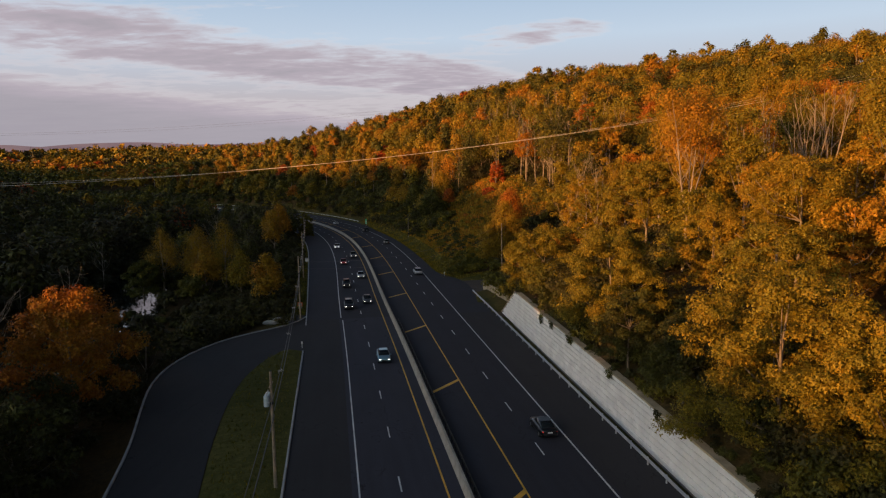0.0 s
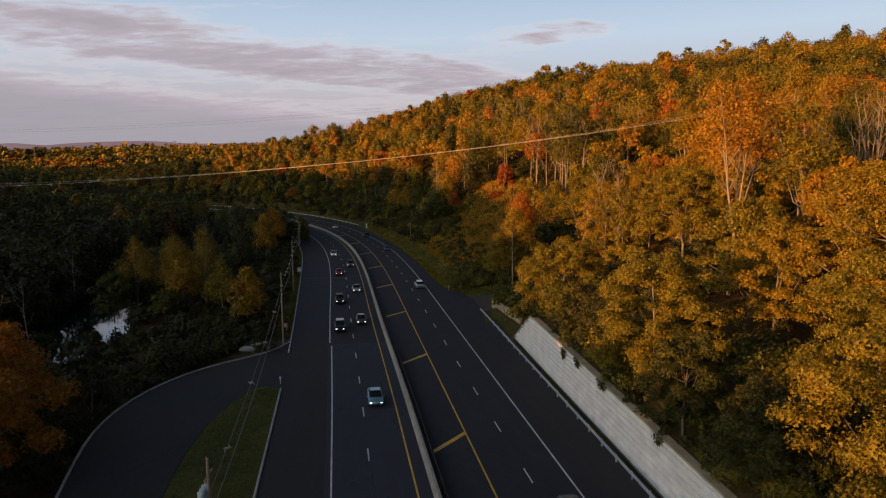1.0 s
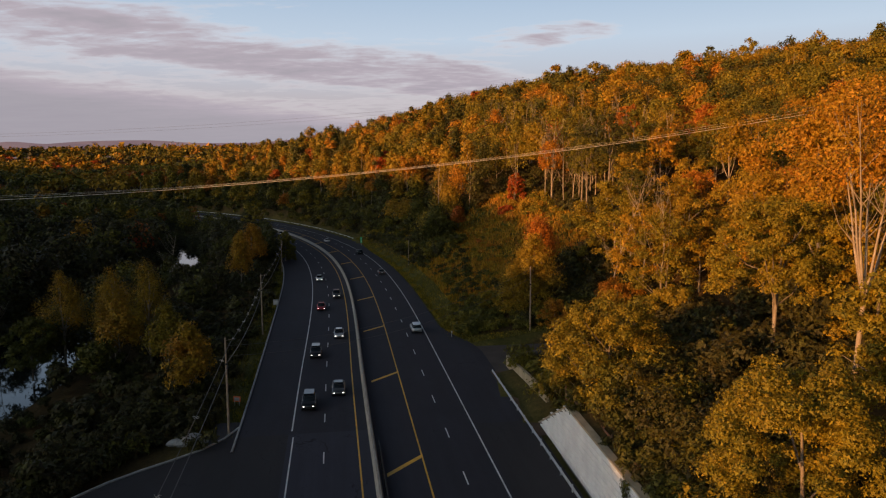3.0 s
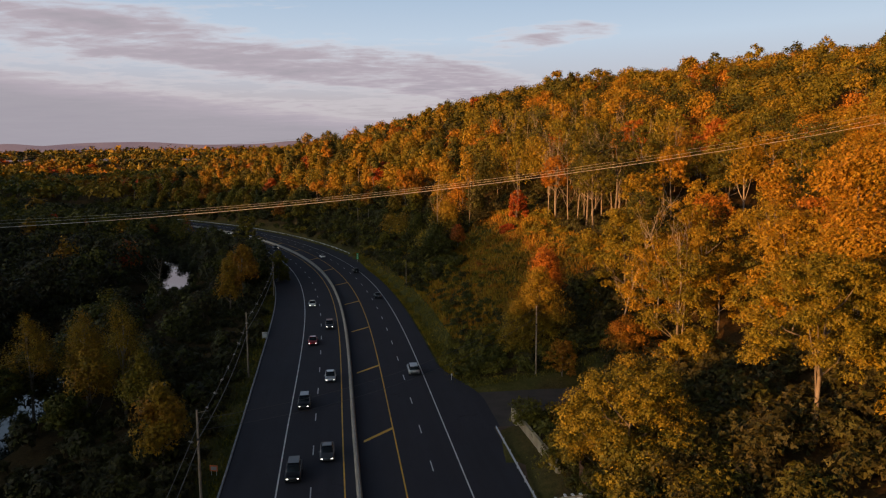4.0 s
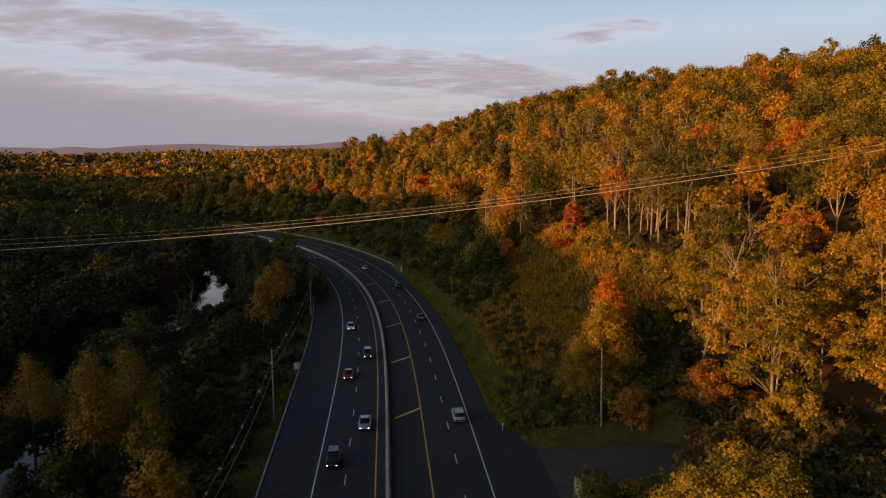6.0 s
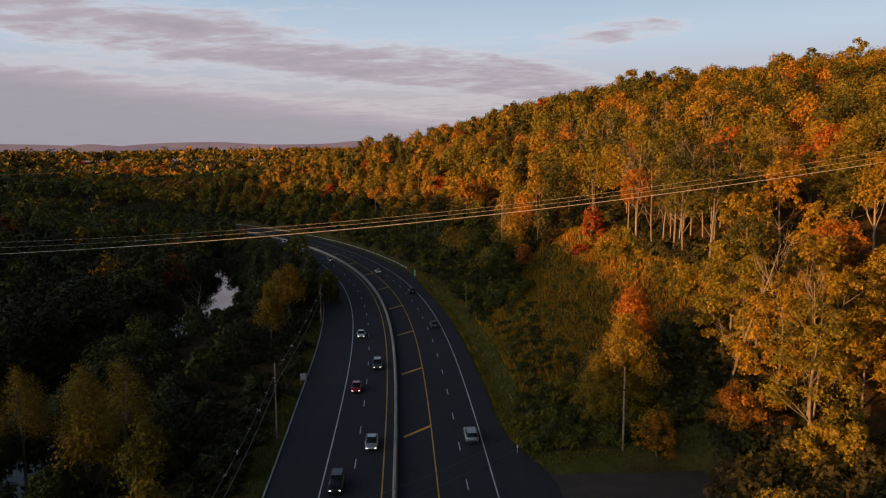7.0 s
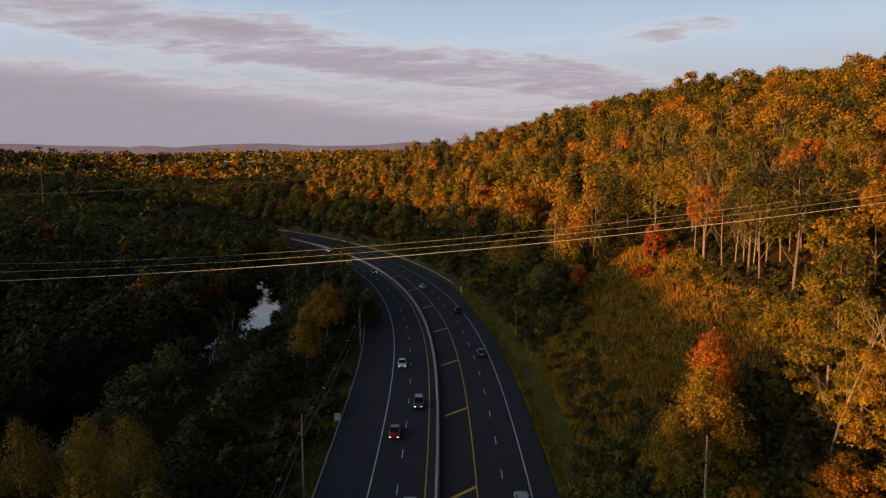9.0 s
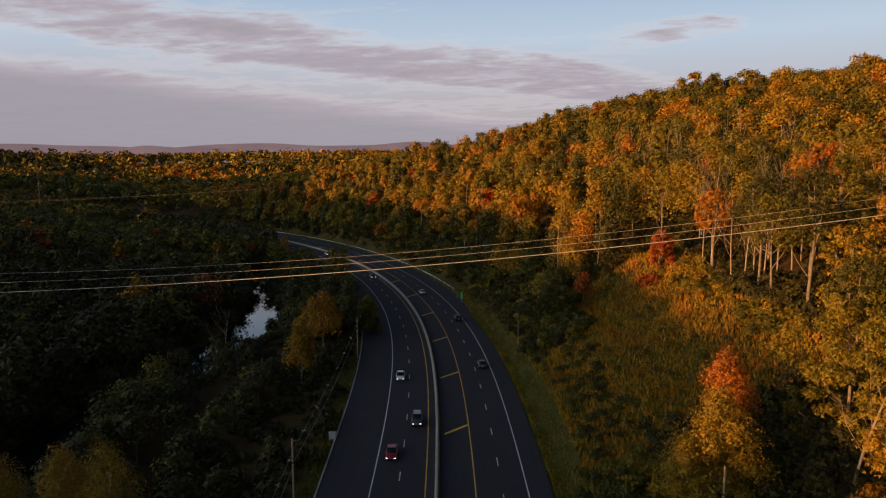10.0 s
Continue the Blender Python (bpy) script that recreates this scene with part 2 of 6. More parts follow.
M_KERB = surface("kerb_concrete", (0.30, 0.29, 0.28), (0.50, 0.48, 0.46), 0.9, 0.85, 0, 14.0, 0.01)
M_BLOCK = surface("pale_wall_block", (0.74, 0.70, 0.68), (0.90, 0.87, 0.84), 0.55, 0.9, 0, 9.0, 0.02, 0.12)
M_JOINT = surface("wall_joint", (0.16, 0.14, 0.13), (0.26, 0.23, 0.21), 1.0, 0.95, 0, 15.0, 0.01)
M_STEEL = surface("galvanised_steel", (0.50, 0.51, 0.52), (0.72, 0.73, 0.74), 2.0, 0.5, 0.6, 30.0, 0.002)
M_DARKSTEEL = surface("dark_weathered_steel", (0.03, 0.03, 0.03), (0.08, 0.07, 0.06), 2.0, 0.6, 0.5, 30.0, 0.002)
M_POLE = surface("weathered_pole_wood", (0.20, 0.15, 0.10), (0.38, 0.29, 0.21), 1.5, 0.85, 0, 12.0, 0.008)
M_WIRE = plain("aluminium_cable", (0.66, 0.58, 0.50), 0.6)
M_CABLE = plain("dark_cable", (0.10, 0.09, 0.085), 0.6)


def ground_mat():
    """Leaf litter and soil, with grass where the sheet's 'grass' says so."""
    m, nt, b = material("ground", 0.95)
    b.inputs["Specular IOR Level"].default_value = 0.06
    pos = nd(nt, "ShaderNodeNewGeometry").outputs["Position"]
    g = nd(nt, "ShaderNodeAttribute", attribute_name="grass").outputs["Fac"]
    big, fine = noise_of(nt, pos, 0.07, 5, 0.6), noise_of(nt, pos, 1.7, 5, 0.75)
    litter = ramp(nt, mth(nt, "ADD", mth(nt, "MULTIPLY", big, 0.4), mth(nt, "MULTIPLY", fine, 0.6)),
                  [(0.3, (0.030, 0.022, 0.012)), (0.5, (0.075, 0.048, 0.020)), (0.7, (0.13, 0.075, 0.026))])
    turf = ramp(nt, mth(nt, "ADD", mth(nt, "MULTIPLY", big, 0.5), mth(nt, "MULTIPLY", fine, 0.5)),
                [(0.3, (0.045, 0.052, 0.014)), (0.5, (0.10, 0.095, 0.026)), (0.7, (0.21, 0.165, 0.05))])
    nt.links.new(mixc(nt, g, litter, turf), b.inputs["Base Color"])
    bump(nt, b, fine, 0.8, 0.25)
    return m


M_GROUND = ground_mat()


def water_mat():
    m, nt, b = material("river_water", 0.04)
    b.inputs["Base Color"].default_value = (0.012, 0.016, 0.014, 1)
    b.inputs["IOR"].default_value = 1.33
    b.inputs["Specular IOR Level"].default_value = 0.6
    pos = nd(nt, "ShaderNodeNewGeometry").outputs["Position"]
    bump(nt, b, noise_of(nt, mapped(nt, pos, (0.6, 0.25, 1)), 1.0, 3), 0.12, 0.05)
    return m


M_WATER = water_mat()

# ---- mesh helpers ----


def fast_mesh(name, verts, quads, mats, hue=None, attr="hue", idx=None, smooth=False):
    """A mesh from arrays of corners and faces that all have as many sides."""
    me = bpy.data.meshes.new(name)
    verts, quads = np.asarray(verts, np.float32).reshape(-1, 3), np.asarray(quads, np.int32)
    side = quads.shape[-1]
    me.vertices.add(len(verts))
    me.vertices.foreach_set("co", verts.ravel())
    me.loops.add(quads.size)
    me.loops.foreach_set("vertex_index", quads.ravel())
    me.polygons.add(len(quads))
    me.polygons.foreach_set("loop_start", np.arange(0, quads.size, side, dtype=np.int32))
    me.polygons.foreach_set("loop_total", np.full(len(quads), side, np.int32))
    for m in mats if isinstance(mats, (list, tuple)) else [mats]:
        me.materials.append(m)
    if idx is not None:
        me.polygons.foreach_set("material_index", np.asarray(idx, np.int32))
    me.polygons.foreach_set("use_smooth", np.full(len(quads), smooth, bool))
    me.update(calc_edges=True)
    if hue is not None:
        a = me.attributes.new(attr, "FLOAT", "POINT")
        a.data.foreach_set("value", np.asarray(hue, np.float32))
    return me


def part(name, bm, mat, parent, label=""):
    """Links a bmesh as one mesh object under a thing or a part."""
    me = bpy.data.meshes.new(name)
    bm.to_mesh(me)
    bm.free()
    me.materials.append(mat)
    ob = new(name, me)
    ob.parent = parent
    if label:
        ob["label"] = label
    return ob


def part_me(name, me, parent, label=""):
    ob = new(name, me)
    ob.parent = parent
    if label:
        ob["label"] = label
    return ob


def thing(name, at=(0, 0, 0), rz=0.0, label="", category="", group="", kind=""):
    ob = new(name)
    ob.matrix_basis = Matrix.Translation(at) @ Matrix.Rotation(rz, 4, "Z")
    return tagged(ob, label, category, group, kind)


def box_bm(sx, sy, sz, at=(0, 0, 0), bevel=0.0, bm=None, rot=None):
    """A box of that size standing on its base centre at."""
    own = bmesh.new()
    bmesh.ops.create_cube(own, size=1.0)
    bmesh.ops.scale(own, vec=(sx, sy, sz), verts=own.verts)
    if bevel:
        bmesh.ops.bevel(own, geom=own.edges[:], offset=bevel, segments=1, affect="EDGES")
    m = Matrix.Translation(at) @ (rot or Matrix()) @ Matrix.Translation((0, 0, sz / 2))
    bmesh.ops.transform(own, matrix=m, verts=own.verts)
    if bm is None:
        return own
    me = bpy.data.meshes.new("tmp")
    own.to_mesh(me)
    own.free()
    bm.from_mesh(me)
    bpy.data.meshes.remove(me)
    return bm


def cyl_bm(r0, r1, h, seg=10, at=(0, 0, 0), rot=None, bm=None):
    own = bmesh.new()
    bmesh.ops.create_cone(own, cap_ends=True, segments=seg, radius1=r0, radius2=r1, depth=h)
    m = Matrix.Translation(at) @ (rot or Matrix()) @ Matrix.Translation((0, 0, h / 2))
    bmesh.ops.transform(own, matrix=m, verts=own.verts)
    if bm is None:
        return own
    me = bpy.data.meshes.new("tmp")
    own.to_mesh(me)
    own.free()
    bm.from_mesh(me)
    bpy.data.meshes.remove(me)
    return bm


def tube(points, r0, r1, sides=6):
    """Corners and quads of a tapered tube along points."""
    pts = np.asarray(points, float)
    n = len(pts)
    tang = np.gradient(pts, axis=0)
    tang /= np.linalg.norm(tang, axis=1)[:, None] + 1e-9
    ref = np.where(np.abs(tang[:, 2:3]) > 0.9, [[1.0, 0, 0]], [[0, 0, 1.0]])
    a = np.cross(tang, ref)
    a /= np.linalg.norm(a, axis=1)[:, None] + 1e-9
    b = np.cross(tang, a)
    ang = np.linspace(0, 2 * np.pi, sides, endpoint=False)
    rad = np.linspace(r0, r1, n)[:, None, None]
    v = pts[:, None] + rad * (np.cos(ang)[None, :, None] * a[:, None] + np.sin(ang)[None, :, None] * b[:, None])
    i, j = np.meshgrid(np.arange(n - 1), np.arange(sides), indexing="ij")
    k = (j + 1) % sides
    q = np.stack([i * sides + j, i * sides + k, (i + 1) * sides + k, (i + 1) * sides + j], -1).reshape(-1, 4)
    return v.reshape(-1, 3), q


def joined(bits):
    vs, qs, n = [], [], 0
    for v, q in bits:
        vs.append(v)
        qs.append(q + n)
        n += len(v)
    return np.concatenate(vs), np.concatenate(qs)


# ---- the road's line ----
# s runs along the road in metres, o across it to the right of the yellow line of the outbound lanes.
S0, S1 = -150, 900
_s = np.arange(S0, S1 + 1.0)
_turn = np.where(_s < 700, 0.1133 * np.clip((_s - 147.3) / 127.4, 0, 1), 0.0)
_head = np.radians(10.79 + np.cumsum(_turn))
_x = -np.cumsum(np.sin(_head))
_y = np.cumsum(np.cos(_head))
_i0 = int(-S0)
RX, RY = _x - _x[_i0] + 16.50, _y - _y[_i0] + 0.0


def rp(s, o, z=0.0):
    """A place by its way along and across the road."""
    s = np.asarray(s, float)
    h = np.interp(s, _s, _head)
    x, y = np.interp(s, _s, RX), np.interp(s, _s, RY)
    return np.stack(np.broadcast_arrays(x + o * np.cos(h), y + o * np.sin(h), np.asarray(z, float)), -1)


def heading(s):
    return float(np.interp(s, _s, _head))


def so_of(x, y):
    """The way along and across the road of places."""
    x, y = np.ravel(x).astype(float), np.ravel(y).astype(float)
    step = 3
    best, arg = np.full(len(x), 1e18), np.zeros(len(x), int)
    for k in range(0, len(_s), step):
        d = (x - RX[k]) ** 2 + (y - RY[k]) ** 2
        near = d < best
        best[near], arg[near] = d[near], k
    h = _head[arg]
    dx, dy = x - RX[arg], y - RY[arg]
    along = -dx * np.sin(h) + dy * np.cos(h)
    return _s[arg] + along, dx * np.cos(h) + dy * np.sin(h)


def strip(s0, s1, o0, o1, z=0.0, step=2.0, thick=0.0):
    """Corners, quads and map of a band of road between two offsets (numbers or functions of s)."""
    s = np.linspace(s0, s1, max(2, int(abs(s1 - s0) / step) + 1))
    oa = o0(s) if callable(o0) else np.full(len(s), float(o0))
    ob_ = o1(s) if callable(o1) else np.full(len(s), float(o1))
    za = z(s) if callable(z) else z
    v = np.stack([rp(s, oa, za), rp(s, ob_, za)], 1).reshape(-1, 3)
    i = np.arange(len(s) - 1)
    q = np.stack([2 * i, 2 * i + 1, 2 * i + 3, 2 * i + 2], -1)
    uv = np.stack([np.stack([oa, s], -1), np.stack([ob_, s], -1)], 1).reshape(-1, 2)
    if thick:
        n = len(v)
        w = v - (0, 0, thick)
        side = np.concatenate([np.stack([2 * i + 2, 2 * i + 2 + n, 2 * i + n, 2 * i], -1), np.stack([2 * i + 1, 2 * i + 1 + n, 2 * i + 3 + n, 2 * i + 3], -1)])
        e = len(s) - 1
        ends = np.array([[0, n, n + 1, 1], [2 * e + 1, 2 * e + 1 + n, 2 * e + n, 2 * e]])
        v, q, uv = np.concatenate([v, w]), np.concatenate([q, side, ends]), np.concatenate([uv, uv])
    return v, q, uv


def uv_mesh(name, v, q, uv, mat):
    me = fast_mesh(name, v, q, mat)
    lay = me.uv_layers.new(name="road")
    lay.data.foreach_set("uv", uv[np.asarray(q).ravel()].astype(np.float32).ravel())
    return me


def loft(profile, s0, s1, off, z=0.0, step=2.0):
    """A closed profile of (across, up) drawn along the road."""
    s = np.linspace(s0, s1, max(2, int(abs(s1 - s0) / step) + 1))
    o = off(s) if callable(off) else np.full(len(s), float(off))
    n = len(profile)
    v = np.concatenate([rp(s, o + a, z + b)[:, None] for a, b in profile], 1).reshape(-1, 3)
    i, j = np.meshgrid(np.arange(len(s) - 1), np.arange(n), indexing="ij")
    k = (j + 1) % n
    q = np.stack([i * n + j, (i + 1) * n + j, (i + 1) * n + k, i * n + k], -1).reshape(-1, 4)
    if n == 4:
        e = (len(s) - 1) * n
        q = np.concatenate([q, [[0, 1, 2, 3], [e + 3, e + 2, e + 1, e]]])
    return v, q

# ---- the lie of the land ----
RIVER = [(-60, 20), (-70, 90), (-74, 136), (-90, 184), (-97, 240), (-98, 268), (-113, 313), (-128, 348), (-160, 400), (-230, 455), (-330, 500)]
SIDE_OUT = [(-16, -20), (-22, 20), (-26.5, 40), (-30.3, 54), (-33.8, 63.5), (-37.4, 74), (-38.7, 83), (-37.6, 92), (-34.6, 99.5), (-31, 103.8), (-27.4, 107.2), (-26.2, 110), (-26.2, 114)]
SIDE_IN = [(0, -20), (-12.5, 20), (-18.7, 40), (-22.1, 53), (-24.9, 66), (-26.3, 76), (-26.2, 84), (-25.0, 90.5), (-23.4, 93.6), (-22.4, 94.0)]
HILL_S = (20, 100, 150, 230, 275, 330, 450, 560, 700)
HILL_O = (13, 30, 46, 75, 110, 200, 300, 520)
HILL_Z = np.array([
    (0, 9, 12, 20, 28, 46, 58, 66),
    (0, 8, 11, 20, 29, 48, 61, 70),
    (0, 2, 6, 16, 28, 51, 66, 74),
    (0, 8, 15, 22, 30, 54, 70, 78),
    (0, 7, 20, 30, 37, 63, 79, 84),
    (0, 12, 27, 37, 47, 72, 85, 86),
    (0, 16, 26, 36, 49, 77, 86, 84),
    (0, 11, 18, 27, 38, 60, 70, 72),
    (0, 5, 9, 14, 20, 32, 42, 50)], float)


def wave(x, y, scale, seed):
    """Smooth unevenness, about -1 to 1."""
    r = np.random.RandomState(seed)
    out = 0.0
    for k in range(6):
        a, p, f = r.uniform(0, 2 * np.pi), r.uniform(0, 2 * np.pi), r.uniform(0.6, 1.9) / scale
        out = out + np.sin((x * np.cos(a) + y * np.sin(a)) * f * 2 * np.pi + p)
    return out / 3.2


def polyline_dist(x, y, pts):
    best = np.full(x.shape, 1e9)
    for (ax, ay), (bx, by) in zip(pts[:-1], pts[1:]):
        t = np.clip(((x - ax) * (bx - ax) + (y - ay) * (by - ay)) / ((bx - ax) ** 2 + (by - ay) ** 2), 0, 1)
        best = np.minimum(best, np.hypot(x - ax - t * (bx - ax), y - ay - t * (by - ay)))
    return best


def inside(x, y, poly):
    hit = np.zeros(x.shape, bool)
    for (ax, ay), (bx, by) in zip(poly, poly[1:] + poly[:1]):
        cross = ((ay > y) != (by > y)) & (x < (bx - ax) * (y - ay) / (by - ay + 1e-12) + ax)
        hit ^= cross
    return hit


def smooth(a, b, v):
    t = np.clip((v - a) / (b - a), 0, 1)
    return t * t * (3 - 2 * t)


def bilinear(s, o):
    si = np.clip(np.interp(s, HILL_S, np.arange(len(HILL_S))), 0, len(HILL_S) - 1.001)
    oi = np.clip(np.interp(o, HILL_O, np.arange(len(HILL_O))), 0, len(HILL_O) - 1.001)
    a, b = si.astype(int), oi.astype(int)
    fs, fo = si - a, oi - b
    fs = fs * fs * (3 - 2 * fs)
    return (HILL_Z[a, b] * (1 - fs) + HILL_Z[a + 1, b] * fs) * (1 - fo) + (HILL_Z[a, b + 1] * (1 - fs) + HILL_Z[a + 1, b + 1] * fs) * fo


SIDE_POLY = SIDE_OUT + [(-22.4, 114)] + SIDE_IN[::-1]


def terrain(x, y):
    """Height of the ground, and how grassy it is."""
    shape = np.shape(x)
    x, y = np.ravel(x).astype(float), np.ravel(y).astype(float)
    s, o = so_of(x, y)
    far = np.hypot(x, y - 60)
    rough = wave(x, y, 26, 1) * 0.5 + wave(x, y, 9, 2) * 0.18
    # right hand: the wooded hill
    right = bilinear(s, o) + rough * smooth(14, 40, o) * 1.6
    right = np.where(o < 13, 0, right)
    # the pavement behind the wall's foot is kept clear of earth; the bank strip covers the step
    wall_zone = (s < 118) & (o > 10)
    right = np.where(wall_zone, np.minimum(right, -0.3 + np.clip(o - 16.5, 0, 99) * 1.2), right)
    # left hand: river flat, then rolling woods
    dl = np.clip(-o - 22, 0, None)
    left = -2.2 * smooth(1, 26, dl) + rough * smooth(4, 30, dl)
    left += 11 * smooth(62, 130, dl) + 5 * wave(x, y, 170, 3) * smooth(90, 220, dl)
    dr = polyline_dist(x, y, RIVER)
    left = np.where(dr < 22, np.minimum(left, -5.0 + 2.8 * smooth(3.0, 9.0, dr / np.interp(y, (150, 210, 355, 400), (1.7, 1.0, 1.0, 0.4)))), left)
    z = np.where(o > 0, right, left)
    # the far country
    roll = 6 + 0.010 * np.clip(far - 420, 0, 900) + 8 * wave(x, y, 420, 4) * smooth(450, 800, far)
    roll = roll + 84 * smooth(1250, 2300, far) * (0.85 + 0.4 * wave(x, y, 900, 5)) + 32 * smooth(2250, 2900, far)
    ridge = 40 * smooth(2900, 4000, far) * (0.85 + 0.28 * wave(x, y, 1500, 6))
    k = smooth(430, 760, far) * smooth(-60, 160, 420 - 0.75 * o) * np.where(o > 0, smooth(620, 900, s), 1.0)
    z = z * (1 - k) + (roll + ridge) * k
    hill_back = np.where(o > 0, smooth(480, 1400, o), 0)
    z = z * (1 - hill_back) + 60 * hill_back
    # the wooded rise in the west that shades the valley of an evening
    ux, uy = SUN_TO.x / math.hypot(SUN_TO.x, SUN_TO.y), SUN_TO.y / math.hypot(SUN_TO.x, SUN_TO.y)
    d = (x + 190) * ux + (y + 12) * uy
    q = -(x + 190) * uy + (y + 12) * ux
    crest = np.interp(q, (-300, -125, -100, -75, -58, -40, 0, 50, 125, 230, 450, 600, 950), (2, 6, 8, 9, 7.5, 4, 17, 24, 36, 38, 47, 66, 68)) + RISE_Z
    west = crest * np.exp(-((d + 30) / 62.0) ** 2) * smooth(-900, -500, q) * (1 - smooth(950, 1200, q))
    z = z + np.where(o < -40, west, 0) * smooth(60, 120, -o)
    grass = np.clip(smooth(20, 11, np.abs(np.where(o > 0, o, -o - 10))) + ((o > 12) & (o < 54) & (s > 182) & (s < 275)) * 1.0 + ((o > 12) & (o < 46) & (s > 153) & (s < 159)) * 0.8, 0, 1)
    # under the pavements
    paved = ((o > -23.2) & (o < 16.2) & (s < 100)) | ((o > -23.2) & (o < 14.5 - 4 * smooth(149, 172, s)) & (s < 172)) | ((o > -22.3) & (o < 10.5 + 3.2 * smooth(285, 335, s))) | inside(x, y, SIDE_POLY)
    paved |= (s > 138) & (s < 155) & (o > 8) & (o < 37)
    near_pave = (o > -30) & (o < 18) & (np.abs(s) < 800)
    z = np.where(near_pave & ~paved & (z > -0.9), np.minimum(z, -0.06 + 0.35 * np.clip(np.maximum(o - 12, -o - 25), 0, 9)), z)
    z = np.where(paved, -0.40, z)
    return z.reshape(shape), grass.reshape(shape)


RISE_Z = 1.5


def axis(lo, a, b, hi, step, grow=1.13):
    mid = np.arange(a, b + 0.1, step)
    def out(start, end):
        v, d, res = start, step, []
        while abs(v - start) < abs(end - start):
            d *= grow
            v += d if end > start else -d
            res.append(v)
        return res
    return np.array(out(a, lo)[::-1] + list(mid) + out(b, hi))


def build_ground():
    gx, gy = axis(-4700, -260, 120, 3500, 3.0), axis(-900, 20, 560, 4750, 3.0)
    X, Y = np.meshgrid(gx, gy, indexing="ij")
    Z, G = terrain(X, Y)
    n, m = len(gx), len(gy)
    i, j = np.meshgrid(np.arange(n - 1), np.arange(m - 1), indexing="ij")
    q = np.stack([i * m + j, (i + 1) * m + j, (i + 1) * m + j + 1, i * m + j + 1], -1).reshape(-1, 4)
    me = fast_mesh("ground", np.stack([X, Y, Z], -1), q, M_GROUND, G.ravel(), "grass", smooth=True)
    tagged(new("ground", me), "brown leaf-littered earth with rough grass beside the road", "ground", kind="structure")


build_ground()


def ground_z(x, y):
    return terrain(np.atleast_1d(x), np.atleast_1d(y))[0]


# river
def build_river():
    pts = np.array(RIVER, float)
    t = np.linspace(0, len(pts) - 1, 90)
    c = np.stack([np.interp(t, np.arange(len(pts)), pts[:, k]) for k in (0, 1)], -1)
    for _ in range(6):
        c[1:-1] = (c[:-2] + 2 * c[1:-1] + c[2:]) / 4
    tan = np.gradient(c, axis=0)
    nrm = np.stack([tan[:, 1], -tan[:, 0]], -1) / np.linalg.norm(tan, axis=1)[:, None]
    rows = np.stack([np.c_[c + nrm * w, np.full(len(c), -3.4)] for w in (-15, -5, 5, 15)], 1)
    i, j = np.meshgrid(np.arange(len(c) - 1), np.arange(3), indexing="ij")
    q = np.stack([i * 4 + j, i * 4 + j + 1, (i + 1) * 4 + j + 1, (i + 1) * 4 + j], -1).reshape(-1, 4)
    tagged(new("water", fast_mesh("water", rows.reshape(-1, 3), q, M_WATER)), "still dark river water mirroring the evening sky", "river", kind="structure")


build_river()

# ---- road ----
SEAM = 117.0
road = thing("road", label="dark asphalt divided highway with painted lines, curving away", category="road", kind="structure")


def paving(name, s0, s1, o0, o1, mat, z=0.0, step=3.0, label=""):
    v, q, uv = strip(s0, s1, o0, o1, z, step, 0.3)
    return part_me(name, uv_mesh(name, v, q, uv, mat), road, label)


def left_edge(s):
    return -20.2 - 1.9 * smooth(90, 210, s)


def right_edge(s):
    flare = 12.9 + 0.02 * np.clip(s - 42, -80, 110)
    return flare + (10.5 - flare) * smooth(149, 172, s) + 3.2 * smooth(285, 335, s)


def nearer(s):
    """How far the inbound side closes on the median towards the near end."""
    return 0.42 * smooth(150, 80, s)


paving("inbound_lanes", -60, SEAM, lambda s: -14.9 + nearer(s), -5.2, M_ASPH_OLD, label="older grey asphalt lanes")
paving("inbound_lanes", SEAM, 880, -14.9, -5.2, M_ASPH_NEW)
paving("outbound_lanes", -60, 880, -5.2, 7.6, M_ASPH_NEW)
paving("shoulder", -60, SEAM, left_edge, lambda s: -14.9 + nearer(s), M_ASPH_SH, label="brownish worn asphalt shoulder")
paving("shoulder", SEAM, 880, left_edge, -14.9, M_ASPH_NEW)
paving("shoulder", -60, SEAM, 7.6, right_edge, M_ASPH_SH)
paving("shoulder", SEAM, 880, 7.6, right_edge, M_ASPH_NEW)


def line(name, s0, s1, o, w, mat, label=""):
    mid = (lambda s: o + nearer(s)) if o < -5 else (lambda s: o + 0.0 * s)
    v, q, _ = strip(s0, s1, lambda s: mid(s) - w / 2, lambda s: mid(s) + w / 2, 0.005, 2.0)
    return part_me(name, fast_mesh(name, v, q, mat), road, label)


line("edge_line", -60, 780, 7.2, 0.17, M_WHITE, "white edge line")
line("edge_line", -60, SEAM - 1, -14.3, 0.15, M_WHITE)
line("edge_line", SEAM + 1, 780, -14.55, 0.17, M_WHITE)
line("median_line", -60, 780, 0.0, 0.17, M_YELLOW, "yellow median line")
line("median_line", -60, 780, -6.95, 0.17, M_YELLOW)
DASH_L, DASH_R = 10.6, 3.4
for k in range(-3, 52):
    for o, ph in ((-10.75, DASH_L), (3.72, DASH_R)):
        line("lane_dash", 12.19 * k + ph, 12.19 * k + ph + 3.05, o, 0.14, M_WHITE)


